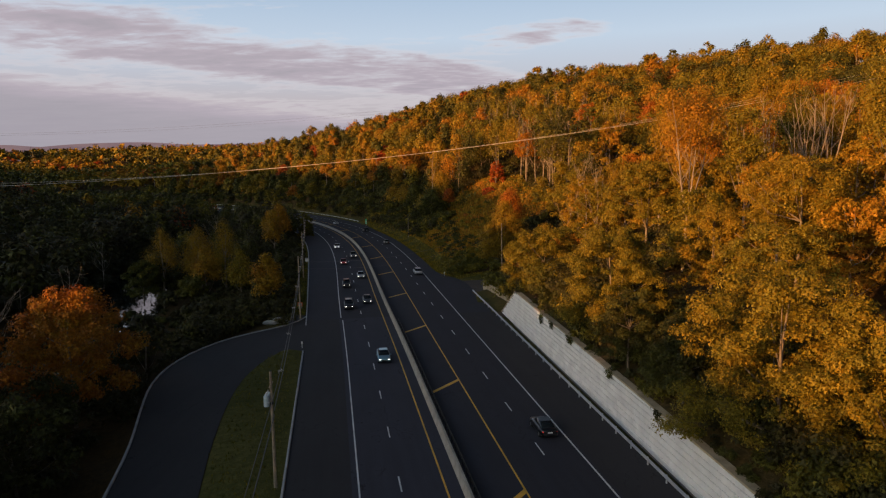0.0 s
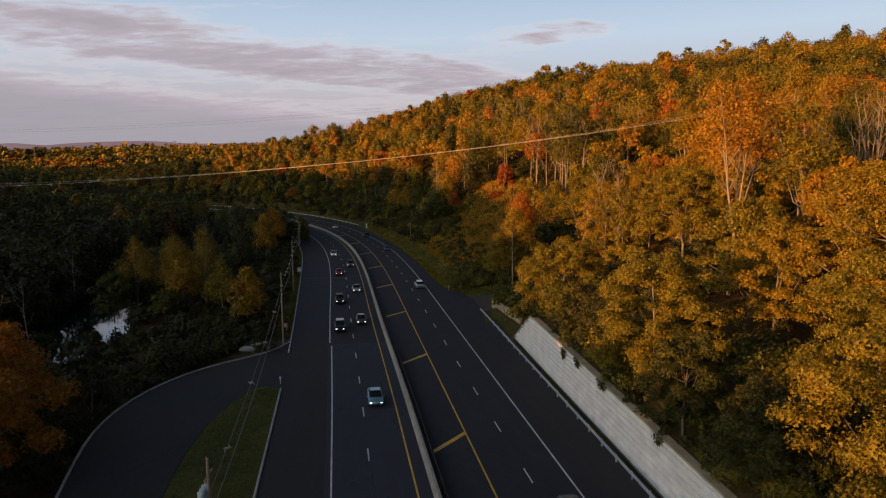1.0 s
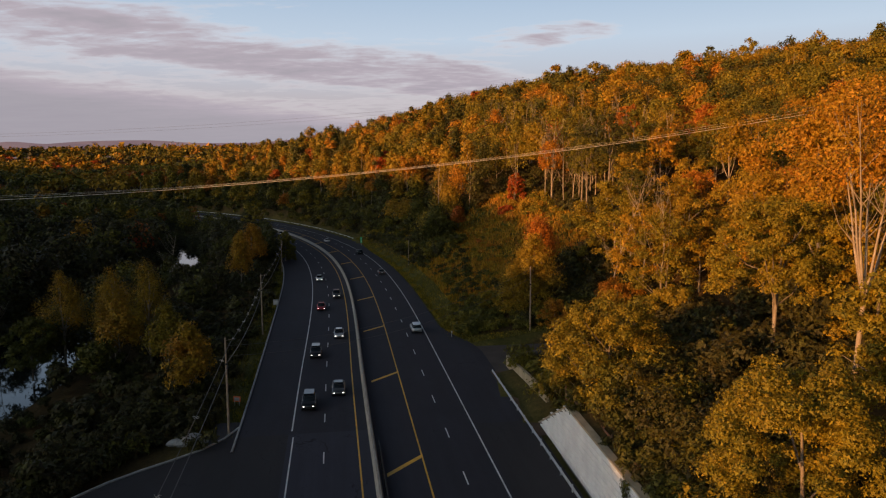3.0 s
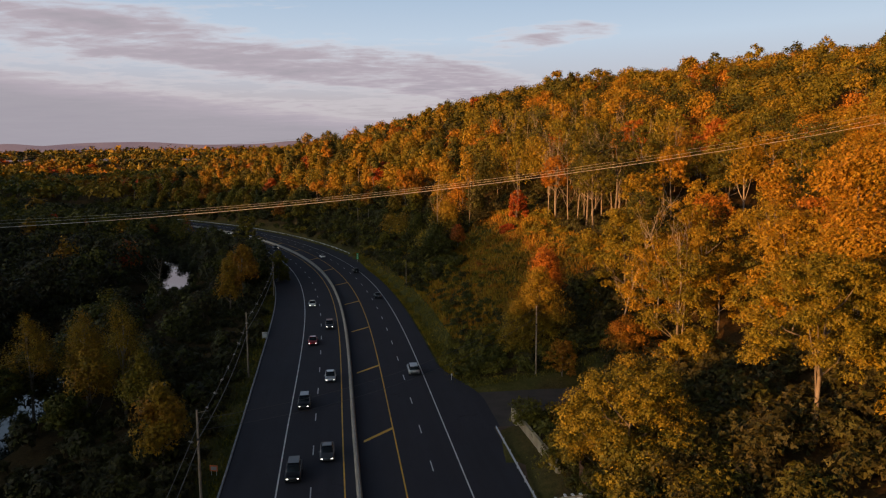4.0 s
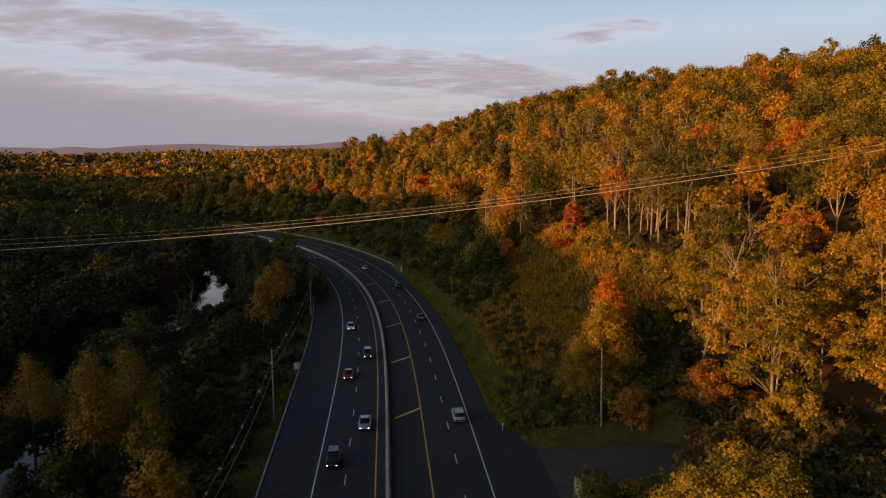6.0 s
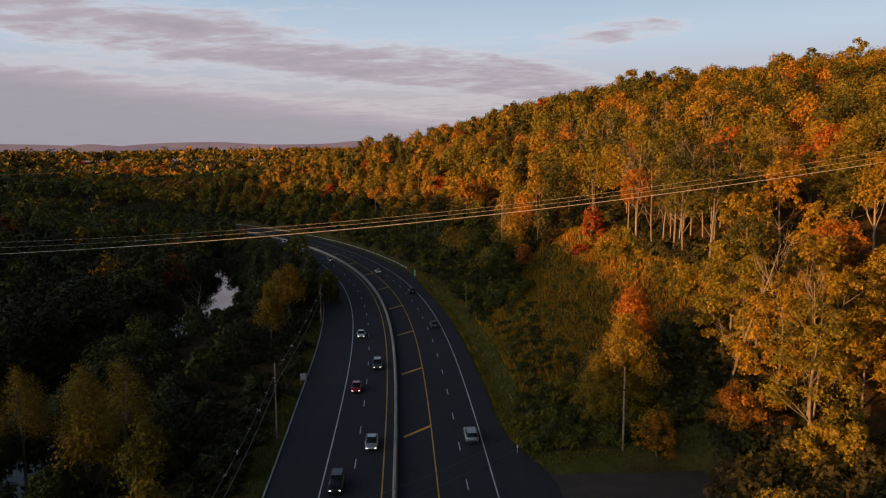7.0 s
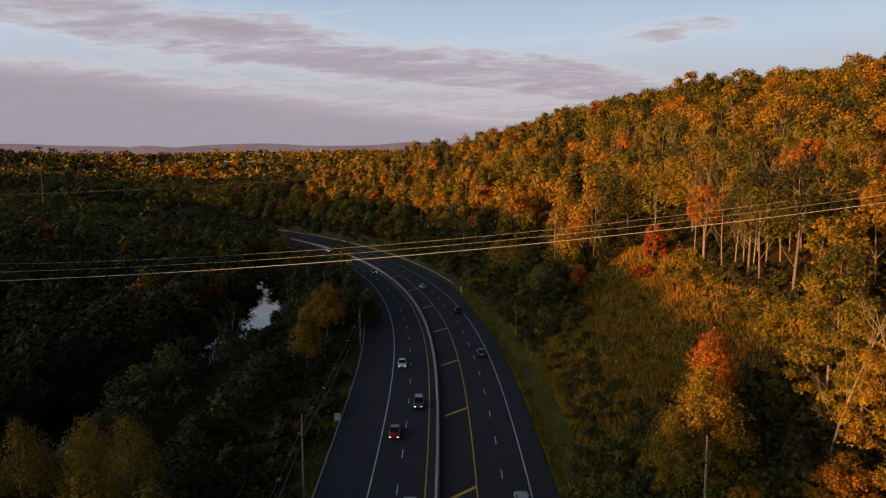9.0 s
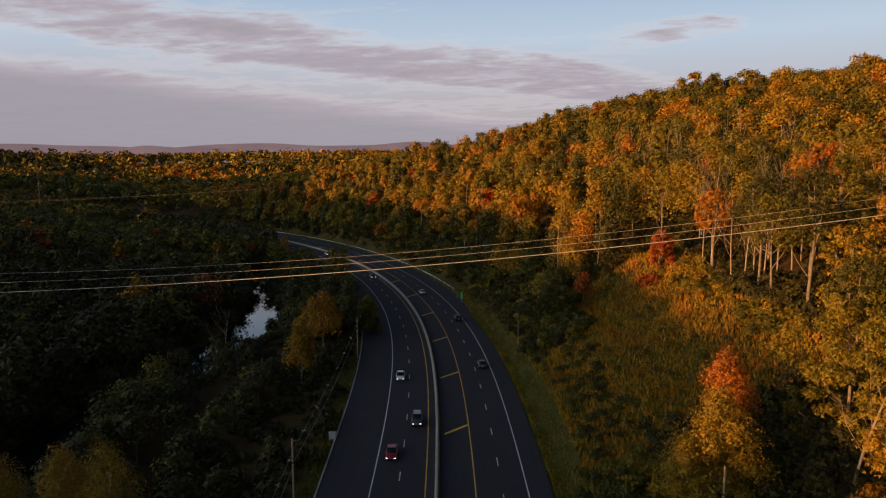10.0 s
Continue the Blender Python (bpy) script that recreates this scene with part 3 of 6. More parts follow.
def hatch(s, label=""):
    a, b, w = rp(s, -0.05), rp(s - 4.2, -4.2 + 0.6 * float(nearer(s))), 0.40
    d = heading(s)
    along = np.array([-math.sin(d), math.cos(d), 0]) * w
    v = np.array([a - along, a + along, b + along, b - along]) + (0, 0, 0.006)
    part_me("hatch_line", fast_mesh("hatch_line", v, [[0, 1, 2, 3]], M_YELLOW), road, label)


for k in range(-3, 16):
    hatch(76.9 + 31.55 * k)

# the side road that leaves by the grass island
def build_side():
    out = np.array(SIDE_OUT, float)
    inn = np.array(SIDE_IN + [(-22.3, 95), (-22.25, 104), (-22.2, 114)], float)
    t = np.linspace(0, 1, 40)
    def even(p):
        d = np.r_[0, np.cumsum(np.hypot(*np.diff(p, axis=0).T))]
        c = np.stack([np.interp(t * d[-1], d, p[:, k]) for k in (0, 1)], -1)
        for _ in range(2):
            c[1:-1] = (c[:-2] + 2 * c[1:-1] + c[2:]) / 4
        return c
    a, b = even(out), even(inn)
    mids = [a + (b - a) * f for f in (0, 0.33, 0.66, 1)]
    v = np.stack([np.c_[p, np.full(40, -0.012)] for p in mids], 1).reshape(-1, 3)
    i, j = np.meshgrid(np.arange(39), np.arange(3), indexing="ij")
    q = np.stack([i * 4 + j, i * 4 + j + 1, (i + 1) * 4 + j + 1, (i + 1) * 4 + j], -1).reshape(-1, 4)
    part_me("side_road", uv_mesh("side_road", v, q, v[:, :2], M_ASPH_SH), road, "dark curving side road")
    # gusset where it joins the shoulder
    v, q, uv = strip(88, 122, lambda s: left_edge(s) - 3.2, lambda s: left_edge(s) + 0.05, -0.008, 3.0)
    part_me("side_road", uv_mesh("side_road", v, q, uv, M_ASPH_SH), road)
    return a, b


SIDE_A, SIDE_B = build_side()


def kerb_along(pts, label, name="kerb", h=0.16, w=0.22):
    """A concrete kerb along a line of places."""
    p = np.asarray(pts, float)
    tan = np.gradient(p, axis=0)
    nrm = np.stack([tan[:, 1], -tan[:, 0]], -1) / np.linalg.norm(tan, axis=1)[:, None]
    prof = [(-w / 2, -0.3), (-w / 2, h - 0.03), (-w / 2 + 0.04, h), (w / 2 - 0.04, h), (w / 2, h - 0.03), (w / 2, -0.3)]
    n = len(prof)
    v = np.stack([np.c_[p + nrm * a, np.full(len(p), b)] for a, b in prof], 1).reshape(-1, 3)
    i, j = np.meshgrid(np.arange(len(p) - 1), np.arange(n), indexing="ij")
    k = (j + 1) % n
    q = np.stack([i * n + j, (i + 1) * n + j, (i + 1) * n + k, i * n + k], -1).reshape(-1, 4)
    return tagged(new(name, fast_mesh(name, v, q, M_KERB)), label, "kerb", kind="structure")


kerb_along(SIDE_A - (0.12, 0), "pale concrete kerb round the outside of the side road")
sk = np.arange(112.5, 420, 2.5)
kerb_along(rp(sk, left_edge(sk) - 0.12)[:, :2], "pale concrete kerb along the inbound shoulder")

# grass island
def build_island():
    s = np.arange(-20, 97, 1.5)
    right = rp(s, left_edge(s) - 0.25)[:, :2]
    b = SIDE_B[SIDE_B[:, 1] < 94]
    leftx = np.interp(right[:, 1], b[:, 1], b[:, 0]) + 0.1
    keep = leftx < right[:, 0] - 0.15
    right, leftx = right[keep], leftx[keep]
    cols = 6
    f = np.linspace(0, 1, cols)
    X = leftx[:, None] * (1 - f) + right[:, :1] * f
    Y = np.repeat(right[:, 1:2], cols, 1)
    Z = 0.05 + 0.30 * np.sin(np.pi * f)[None] + wave(X, Y, 7, 9) * 0.05 * np.sin(np.pi * f)[None]
    n = len(right)
    i, j = np.meshgrid(np.arange(n - 1), np.arange(cols - 1), indexing="ij")
    q = np.stack([i * cols + j, i * cols + j + 1, (i + 1) * cols + j + 1, (i + 1) * cols + j], -1).reshape(-1, 4)
    me = fast_mesh("grass_island", np.stack([X, Y, Z], -1), q, M_GROUND, np.ones(X.size), "grass", smooth=True)
    tagged(new("grass_island", me), "grassy traffic island between highway and side road", "traffic island", kind="structure")
    kerb_along(right + (0.12, 0), "pale kerb along the island's highway side", h=0.15)
    return X, Y, Z


ISLAND = build_island()

# driveway and bare earth by the low wall
M_DRIVE = surface("dusty_tarmac", (0.045, 0.036, 0.031), (0.085, 0.066, 0.054), 0.35, 0.92, 0, 7.0, 0.02)
v, q, uv = strip(138, 153.2, lambda s: right_edge(s) - 0.1, 38, lambda s: -0.02 + 0 * s, 2.0)
tagged(new("driveway", uv_mesh("driveway", v, q, uv, M_DRIVE)), "dusty brown unmarked driveway opening off the shoulder", "driveway", kind="structure")
M_EARTH = surface("bare_earth", (0.06, 0.035, 0.022), (0.14, 0.085, 0.05), 0.8, 0.95, 0, 6.0, 0.05)
v, q, uv = strip(112, 138, 13.9, 19.5, 0.03, 2.0)
tagged(new("earth_verge", fast_mesh("earth_verge", v, q, M_EARTH)), "strip of bare brown earth behind the guardrail", "verge", kind="structure")

# ---- median barrier ----
prof = [(-0.33, -0.02), (-0.30, 0.08), (-0.17, 0.33), (-0.11, 0.84), (0.11, 0.84), (0.17, 0.33), (0.30, 0.08), (0.33, -0.02)]
barrier = thing("median_barrier", label="weathered tan concrete median barrier dividing the carriageways", category="barrier")
for k in range(-10, 118):
    v, q = loft(prof, k * 6.1 + 0.012, (k + 1) * 6.1 - 0.012, lambda s: -5.35 + nearer(s), 0.0, 3.05)
    part_me("barrier_section", fast_mesh("barrier_section", v, q, M_CONC), barrier)


def w_beam(s0, s1, off, mat, label, top=0.78, spacing=1.905, side=-1):
    """A steel guardrail: a folded beam on posts."""
    rail = thing("guardrail", label=label, category="guardrail")
    d = 0.09
    prof = [(0, 0), (d, 0.045), (d, 0.10), (0, 0.145), (0, 0.175), (d, 0.22), (d, 0.275), (0, 0.32), (-0.02, 0.32), (-0.02, 0)]
    prof = [(side * a, b) for a, b in prof]
    if side > 0:
        prof = prof[::-1]
    v, q = loft(prof, s0, s1, off, top - 0.32, 3.0)
    part_me("beam", fast_mesh("beam", v, q, mat), rail)
    post = bpy.data.meshes.new("post")
    bm = box_bm(0.10, 0.15, top + 0.3, (0, 0, -0.3), 0.01)
    bm.to_mesh(post)
    bm.free()
    post.materials.append(mat)
    n = min(300, int((s1 - s0) / spacing))
    for k in range(n):
        s = s0 + 0.6 + k * (s1 - s0 - 1.2) / n
        ob = part_me("post", post, rail)
        o = off(np.array([s]))[0] if callable(off) else off
        ob.matrix_basis = Matrix.Translation(rp(s, o - side * 0.09, 0)) @ Matrix.Rotation(heading(s), 4, "Z")
    return rail


w_beam(-40, 136.5, lambda s: 12.05 + 0.02 * (s - 42), M_STEEL, "pale galvanised guardrail in front of the retaining wall", spacing=3.81)
w_beam(334, 640, 14.2, M_STEEL, "galvanised guardrail round the outside of the bend", spacing=3.81)
w_beam(28, 112, lambda s: -4.72 + nearer(s), M_DARKSTEEL, "dark steel rail on posts along the median barrier", top=0.7, side=1)

# ---- retaining wall ----
WALL_END = 104.8


def wall_o(s):
    return 13.4 + 0.0245 * (s - 43)


def wall_top(s):
    t = 4.3 + 0.0225 * (np.asarray(s, float) - 35)
    return np.where(s > WALL_END, t * np.clip(1 - (s - WALL_END) / 11.0, 0.02, 1), t)


wall = thing("retaining_wall", label="pale block retaining wall holding the wooded bank, vines over its top", category="retaining wall")
sw = np.concatenate([np.arange(-30, WALL_END, 2.0), np.linspace(WALL_END, WALL_END + 11, 8)])


def sheet(s, o, zlo, zhi, back):
    """A wall body between two heights with thickness."""
    rows = [rp(s, o, zlo), rp(s, o, zhi), rp(s, o + back, zhi), rp(s, o + back, zlo)]
    v = np.stack(rows, 1).reshape(-1, 3)
    i, j = np.meshgrid(np.arange(len(s) - 1), np.arange(4), indexing="ij")
    k = (j + 1) % 4
    q = np.stack([i * 4 + j, (i + 1) * 4 + j, (i + 1) * 4 + k, i * 4 + k], -1).reshape(-1, 4)
    e = (len(s) - 1) * 4
    return v, np.concatenate([q, [[0, 1, 2, 3], [e + 3, e + 2, e + 1, e]]])


v, q = sheet(sw, wall_o(sw) + 0.05, -0.3, wall_top(sw) - 0.05, 0.55)
part_me("wall_core", fast_mesh("wall_core", v, q, M_JOINT), wall)
v, q = sheet(sw, wall_o(sw) - 0.10, wall_top(sw) - 0.02, wall_top(sw) + 0.16, 0.80)
part_me("coping", fast_mesh("coping", v, q, M_COPING), wall, "stained tan concrete coping")

# bank of earth behind it, up to the hillside
def build_bank():
    s = np.arange(-30, 120, 2.5)
    cols = []
    for k, d in enumerate((0.55, 2.0, 4.5, 8.0, 13.0)):
        p = rp(s, wall_o(s) + d, 0)
        hill = terrain(rp(s, 30 + 0 * s)[:, 0], rp(s, 30 + 0 * s)[:, 1])[0]
        p[:, 2] = wall_top(s) - 0.12 + np.clip(hill - wall_top(s), -9, 9) * d / 14.0 + 0.12 * wave(p[:, 0], p[:, 1], 6, 12)
        cols.append(p)
    v = np.stack(cols, 1).reshape(-1, 3)
    i, j = np.meshgrid(np.arange(len(s) - 1), np.arange(4), indexing="ij")
    q = np.stack([i * 5 + j, (i + 1) * 5 + j, (i + 1) * 5 + j + 1, i * 5 + j + 1], -1).reshape(-1, 4)
    q = q[:, ::-1]
    tagged(new("bank", fast_mesh("bank", v, q, M_GROUND, np.full(len(v), 0.15), "grass", smooth=True)), "shaded leafy earth bank on top of the retaining wall", "bank", kind="structure")


build_bank()

# low concrete wall by the driveway
def build_low_wall():
    s = np.linspace(119, 140.5, 12)
    v, q = sheet(s, 17.0 + 0 * s, -0.1 + 0 * s, np.interp(s, [119, 126, 140.5], [2.9, 2.5, 1.7]), 0.4)
    tagged(new("low_wall", fast_mesh("low_wall", v, q, M_COPING)), "low tan concrete wing wall beside the driveway", "wall")


build_low_wall()


def build_timber_wall():
    """Brown boards that hold the bank behind the end of the block wall."""
    w = thing("timber_wall", label="weathered brown timber board wall holding the bank above the coping", category="retaining wall")
    g = np.random.RandomState(15)
    s = np.linspace(88.5, 113.5, 11)
    o, top = np.interp(s, (89, 112), (15.6, 17.6)), np.interp(s, (89, 112), (6.5, 5.2))
    for a in range(10):
        for row in range(8):
            z1 = top[a:a + 2] - row * 0.31
            v, q = sheet(s[a:a + 2] + (0.02, -0.02), o[a:a + 2] + g.uniform(0, 0.03), z1 - 0.285, z1, 0.07)
            part_me("board", fast_mesh("board", v, q, M_BOARD), w)
    for a in range(11):
        p = rp(s[a], o[a] + 0.16)
        v, q = tube([(p[0], p[1], top[a] - 2.6), (p[0], p[1], top[a] + 0.12)], 0.11, 0.10, 6)
        part_me("post", fast_mesh("post", v, q, M_BOARD), w)


M_BOARD = surface("weathered_boards", (0.10, 0.050, 0.028), (0.22, 0.115, 0.06), 0.9, 0.9, 0, 14.0, 0.008, 0.3)
build_timber_wall()

# ---- trees ----
rng = np.random.RandomState(7)


def leaf_quads(c, r, n, size, g, up=0.25, low=-0.55, loose=0.5, airy=False):
    """n leaf sprays on the shells of lobes c with radii r."""
    w = r.mean(1) ** 2
    k = g.choice(len(c), n, p=w / w.sum())
    d = g.normal(size=(n, 3))
    d[:, 2] += up
    d /= np.linalg.norm(d, axis=1)[:, None]
    d[:, 2] = np.where(d[:, 2] < low, -d[:, 2], d[:, 2])
    # a shell of leaves, or a loose spray that thins out to its rim
    out = 1.55 * g.uniform(0, 1, (n, 1)) ** 0.55 if airy else (0.95 + g.normal(size=(n, 1)) * 0.26).clip(0.3, 1.6)
    p = c[k] + d * r[k] * out
    nrm = d + g.normal(size=(n, 3)) * loose
    nrm[:, 2] += 0.15
    nrm /= np.linalg.norm(nrm, axis=1)[:, None]
    t = np.cross(nrm, g.normal(size=(n, 3)))
    t /= np.linalg.norm(t, axis=1)[:, None] + 1e-9
    b = np.cross(nrm, t)
    sz = size * g.uniform(0.55, 1.35, (n, 1))
    t, b = t * sz, b * sz * g.uniform(0.55, 1.0, (n, 1))
    v = np.stack([p - t - b * 0.5, p + t * g.uniform(0.3, 1.0, (n, 1)) - b * 0.6, p + b * 1.1 + t * g.uniform(-0.5, 0.5, (n, 1))], 1)
    return v.reshape(-1, 3), k


def lobes(g, base, h, r, style, m):
    """The lobes of a crown: where its boughs carry leaves."""
    x, y, z = base
    if style == "column":
        f = np.linspace(0.36, 0.95, m) ** 0.9
        wide = np.clip(1.55 * (1.02 - f), 0.12, 0.75)
        a = g.uniform(0, 2 * np.pi, m)
        c = np.stack([x + np.cos(a) * r * 0.8 * wide, y + np.sin(a) * r * 0.8 * wide, z + h * f], -1)
        rad = r * (0.22 + 0.42 * wide)[:, None] * g.uniform(0.6, 1.0, (m, 1)) * np.array([[1, 1, 1.25]])
    elif style == "cone":
        # tiers that narrow to a pointed top
        a = np.arange(m) * 2.399963 + g.uniform(-0.5, 0.5, m)
        f = 0.05 + 0.91 * (np.arange(m) + g.uniform(0, 1, m)) / m
        wide = np.clip(np.interp(f, (0.04, 0.24, 0.52, 0.97), (0.70, 1.0, 0.76, 0.08)), 0, 1)
        reach = wide * np.where(g.uniform(size=m) < 0.3, g.uniform(0.15, 0.55, m), g.uniform(0.6, 0.95, m))
        c = np.stack([x + np.cos(a) * reach * r, y + np.sin(a) * reach * r, z + f * h], -1)
        rad = r * (0.13 + 0.20 * wide)[:, None] * g.uniform(0.8, 1.2, (m, 1)) * np.array([[1, 1, 0.75]])
    elif style == "tall":
        f = g.uniform(0.52, 0.93, m)
        a = g.uniform(0, 2 * np.pi, m)
        w = np.sqrt(g.uniform(0, 1, m)) * 0.62 * np.clip(1.25 - ((f - 0.72) / 0.24) ** 2 * 0.7, 0.25, 1)
        c = np.stack([x + np.cos(a) * w * r, y + np.sin(a) * w * r, z + f * h], -1)
        rad = r * g.uniform(0.28, 0.46, (m, 1)) * np.array([[1, 1, 0.95]])
    elif m > 40:
        # many small sprays in tiers on the ends of the boughs, with gaps between
        a = np.arange(m) * 2.399963 + g.uniform(-0.5, 0.5, m)
        low = {"forest": 0.42, "edge": 0.52}.get(style, 0.25)
        f = low + (0.94 - low) * (np.arange(m) + g.uniform(0, 1, m)) / m
        reach = np.sqrt(np.clip(1.05 - ((f - 0.46) / 0.54) ** 2, 0.03, 1)) * np.where(g.uniform(size=m) < 0.28, g.uniform(0.2, 0.6, m), g.uniform(0.66, 1.02, m))
        bulge = 1 + 0.16 * np.sin(a * 3 + g.uniform(0, 6)) + 0.10 * np.sin(f * 17 + g.uniform(0, 6))
        c = np.stack([x + np.cos(a) * reach * bulge * r, y + np.sin(a) * reach * bulge * r, z + (f - 0.05 * reach) * h], -1)
        rad = r * g.uniform(0.12, 0.25, (m, 1)) * math.sqrt(62 / m) * np.c_[np.ones((m, 2)), g.uniform(0.55, 0.9, m)]
    else:
        # a domed top of rounded boughs: one on the leader, a ring below it, some lower still
        a = np.arange(m) * 2.399963 + g.uniform(-0.6, 0.6, m)
        q = np.sqrt((np.arange(m) + 0.3) / m)
        f = (0.82 if style != "edge" else 0.86) - 0.52 * q ** 2 + g.uniform(-0.04, 0.04, m)
        if style == "round":
            f = 0.84 - 0.55 * q ** 2 + g.uniform(-0.04, 0.04, m)
        reach = q * g.uniform(0.45, 0.78, m)
        c = np.stack([x + np.cos(a) * reach * r, y + np.sin(a) * reach * r, z + f * h], -1)
        rad = r * g.uniform(0.34, 0.54, (m, 1)) * np.c_[np.ones((m, 2)), g.uniform(0.7, 0.95, m)]
    return c, rad


def crown(g, base, h, r, style, n, size, hue, spread=0.03):
    m = {"column": 9, "tall": 9, "cone": 20}.get(style, 13) if n < 800 else {"column": 20, "tall": 24, "cone": 80}.get(style, 24 if n < 1500 else 62 if n < 6000 else 90 if n < 16000 else 130)
    c, rad = lobes(g, base, h, r, style, m)
    n *= 2
    v, k = leaf_quads(c, rad, n, size, g, 0.40, -0.35, 0.26 if n < 2000 else 0.5, n >= 3000)
    inner, k2 = leaf_quads(c, rad * 0.55, max(8, n // 10), size * 1.35, g, 0.0, -1)
    k = np.concatenate([k, k2])
    tint = g.normal(size=m) * spread
    lobe_hue = hue + tint[k] + g.normal(size=len(k)) * spread * 0.6
    return np.concatenate([v, inner]), np.repeat(lobe_hue, 3), c


def wood(g, base, h, r, c, sides=6, rad=None, limbs=7, lean=(0, 0)):
    """Trunk and limbs that reach into the lobes."""
    rad = rad or 0.0115 * h + 0.05
    b = np.array(base, float) - (0, 0, 0.4)
    top = b + (lean[0], lean[1], h * 0.86)
    f = np.linspace(0, 1, 7)[:, None]
    sway = np.c_[np.sin(f * 4 + g.uniform(0, 6)), np.cos(f * 3 + g.uniform(0, 6)), 0 * f] * f * (1 - f * 0.3) * 0.03 * h
    t = b + (top - b) * f + sway
    bits = [tube(t, rad, rad * 0.22, sides)]
    pick = g.permutation(len(c))[:limbs]
    for k in pick:
        i = int(np.clip(round((c[k][2] - b[2]) / (h * 0.86) * 6 - g.uniform(1.0, 2.2)), 1, 5))
        a = t[i]
        mid = a + (c[k] - a) * 0.55 + (0, 0, -0.06 * h * g.uniform(0, 1))
        bits.append(tube([a, mid, c[k]], rad * 0.42, rad * 0.1, max(4, sides - 2)))
    return joined(bits)


def tris_of(v):
    return np.arange(len(v)).reshape(-1, 3)


HUE_WORDS = ((0.16, "dark green"), (0.33, "olive-green"), (0.50, "yellow-green"), (0.64, "golden-yellow"), (0.80, "orange"), (0.92, "rust-brown"), (2.0, "deep red"))
KIND_WORDS = {"round": "broad-crowned", "column": "slender", "tall": "tall thin-topped", "forest": "full-crowned", "edge": "high-crowned", "cone": "pointed"}


def tree(at, h, r, hue, style="round", n=2200, size=0.42, bark=None, where="on the hillside", seed=0, lean=(0, 0), spread=0.03, limbs=8):
    """One tree with its own trunk and crown."""
    g = np.random.RandomState(seed)
    v, hv, c = crown(g, (0, 0, 0), h, r, style, n, size, hue, spread)
    if lean != (0, 0):
        f = np.clip(v[:, 2:3] / (h * 0.86), 0, 1.2)
        v[:, :2] += f * np.array([lean])
        c[:, :2] += np.clip(c[:, 2:3] / (h * 0.86), 0, 1.2) * np.array([lean])
    word = next(w for lim, w in HUE_WORDS if hue < lim)
    t = thing("tree", at, 0.0, f"{KIND_WORDS[style]} {word} autumn tree {where}", "tree", "autumn trees")
    wv, wq = wood(g, (0, 0, 0), h, r, c, 7, None, limbs, lean)
    part_me("trunk", fast_mesh("trunk", wv, wq, bark or M_BARK, smooth=True), t)
    part_me("crown", fast_mesh("crown", v, tris_of(v), M_LEAF, hv), t)
    return t


def bare_tree(at, h, seed, bark=None, lean=(0, 0), spread=0.16, where="on the hillside", boughs=9):
    """A leafless tree: trunk, forking boughs and twigs."""
    g = np.random.RandomState(seed)
    f = np.linspace(0, 1, 9)[:, None]
    ln = np.array([[lean[0], lean[1], 0]])
    sway = np.c_[np.sin(f * 5 + seed), np.cos(f * 4 + seed), 0 * f] * f * 0.02 * h
    t = np.array([0, 0, -0.4]) + f * np.array([[0, 0, h * 0.9]]) + ln * f ** 1.3 + sway
    r0 = 0.0066 * h + 0.03
    trunk = tube(t, r0, r0 * 0.2, 7)
    boughs_made = []
    for k in range(boughs):
        bits = []
        boughs_made.append(bits)
        i = g.randint(2, 8)
        a = t[i]
        ang = g.uniform(0, 2 * np.pi)
        ln_b = h * g.uniform(0.20, 0.44) * (1.15 - 0.07 * i)
        d = np.array([math.cos(ang) * spread * 2.2, math.sin(ang) * spread * 2.2, 1.0])
        b = a + d / np.linalg.norm(d) * ln_b
        m = (a + b) / 2 + np.array([math.cos(ang), math.sin(ang), -0.4]) * ln_b * 0.08
        bits.append(tube([a, m, b], r0 * 0.32, r0 * 0.08, 5))
        for _ in range(5):
            p = a + (b - a) * g.uniform(0.35, 1.0)
            e = p + (g.normal(size=3) * 0.5 + d * 0.8) * ln_b * 0.33
            bits.append(tube([p, (p + e) / 2 + g.normal(size=3) * 0.1, e], r0 * 0.15, r0 * 0.04, 4))
    th = thing("bare_tree", at, 0.0, f"leafless pale-barked tree {where}", "tree", "bare trees")
    part_me("trunk", fast_mesh("trunk", *trunk, bark or M_PALE, smooth=True), th)
    for bough in boughs_made:
        part_me("branch", fast_mesh("branch", *joined(bough), bark or M_PALE, smooth=True), th)
    return th


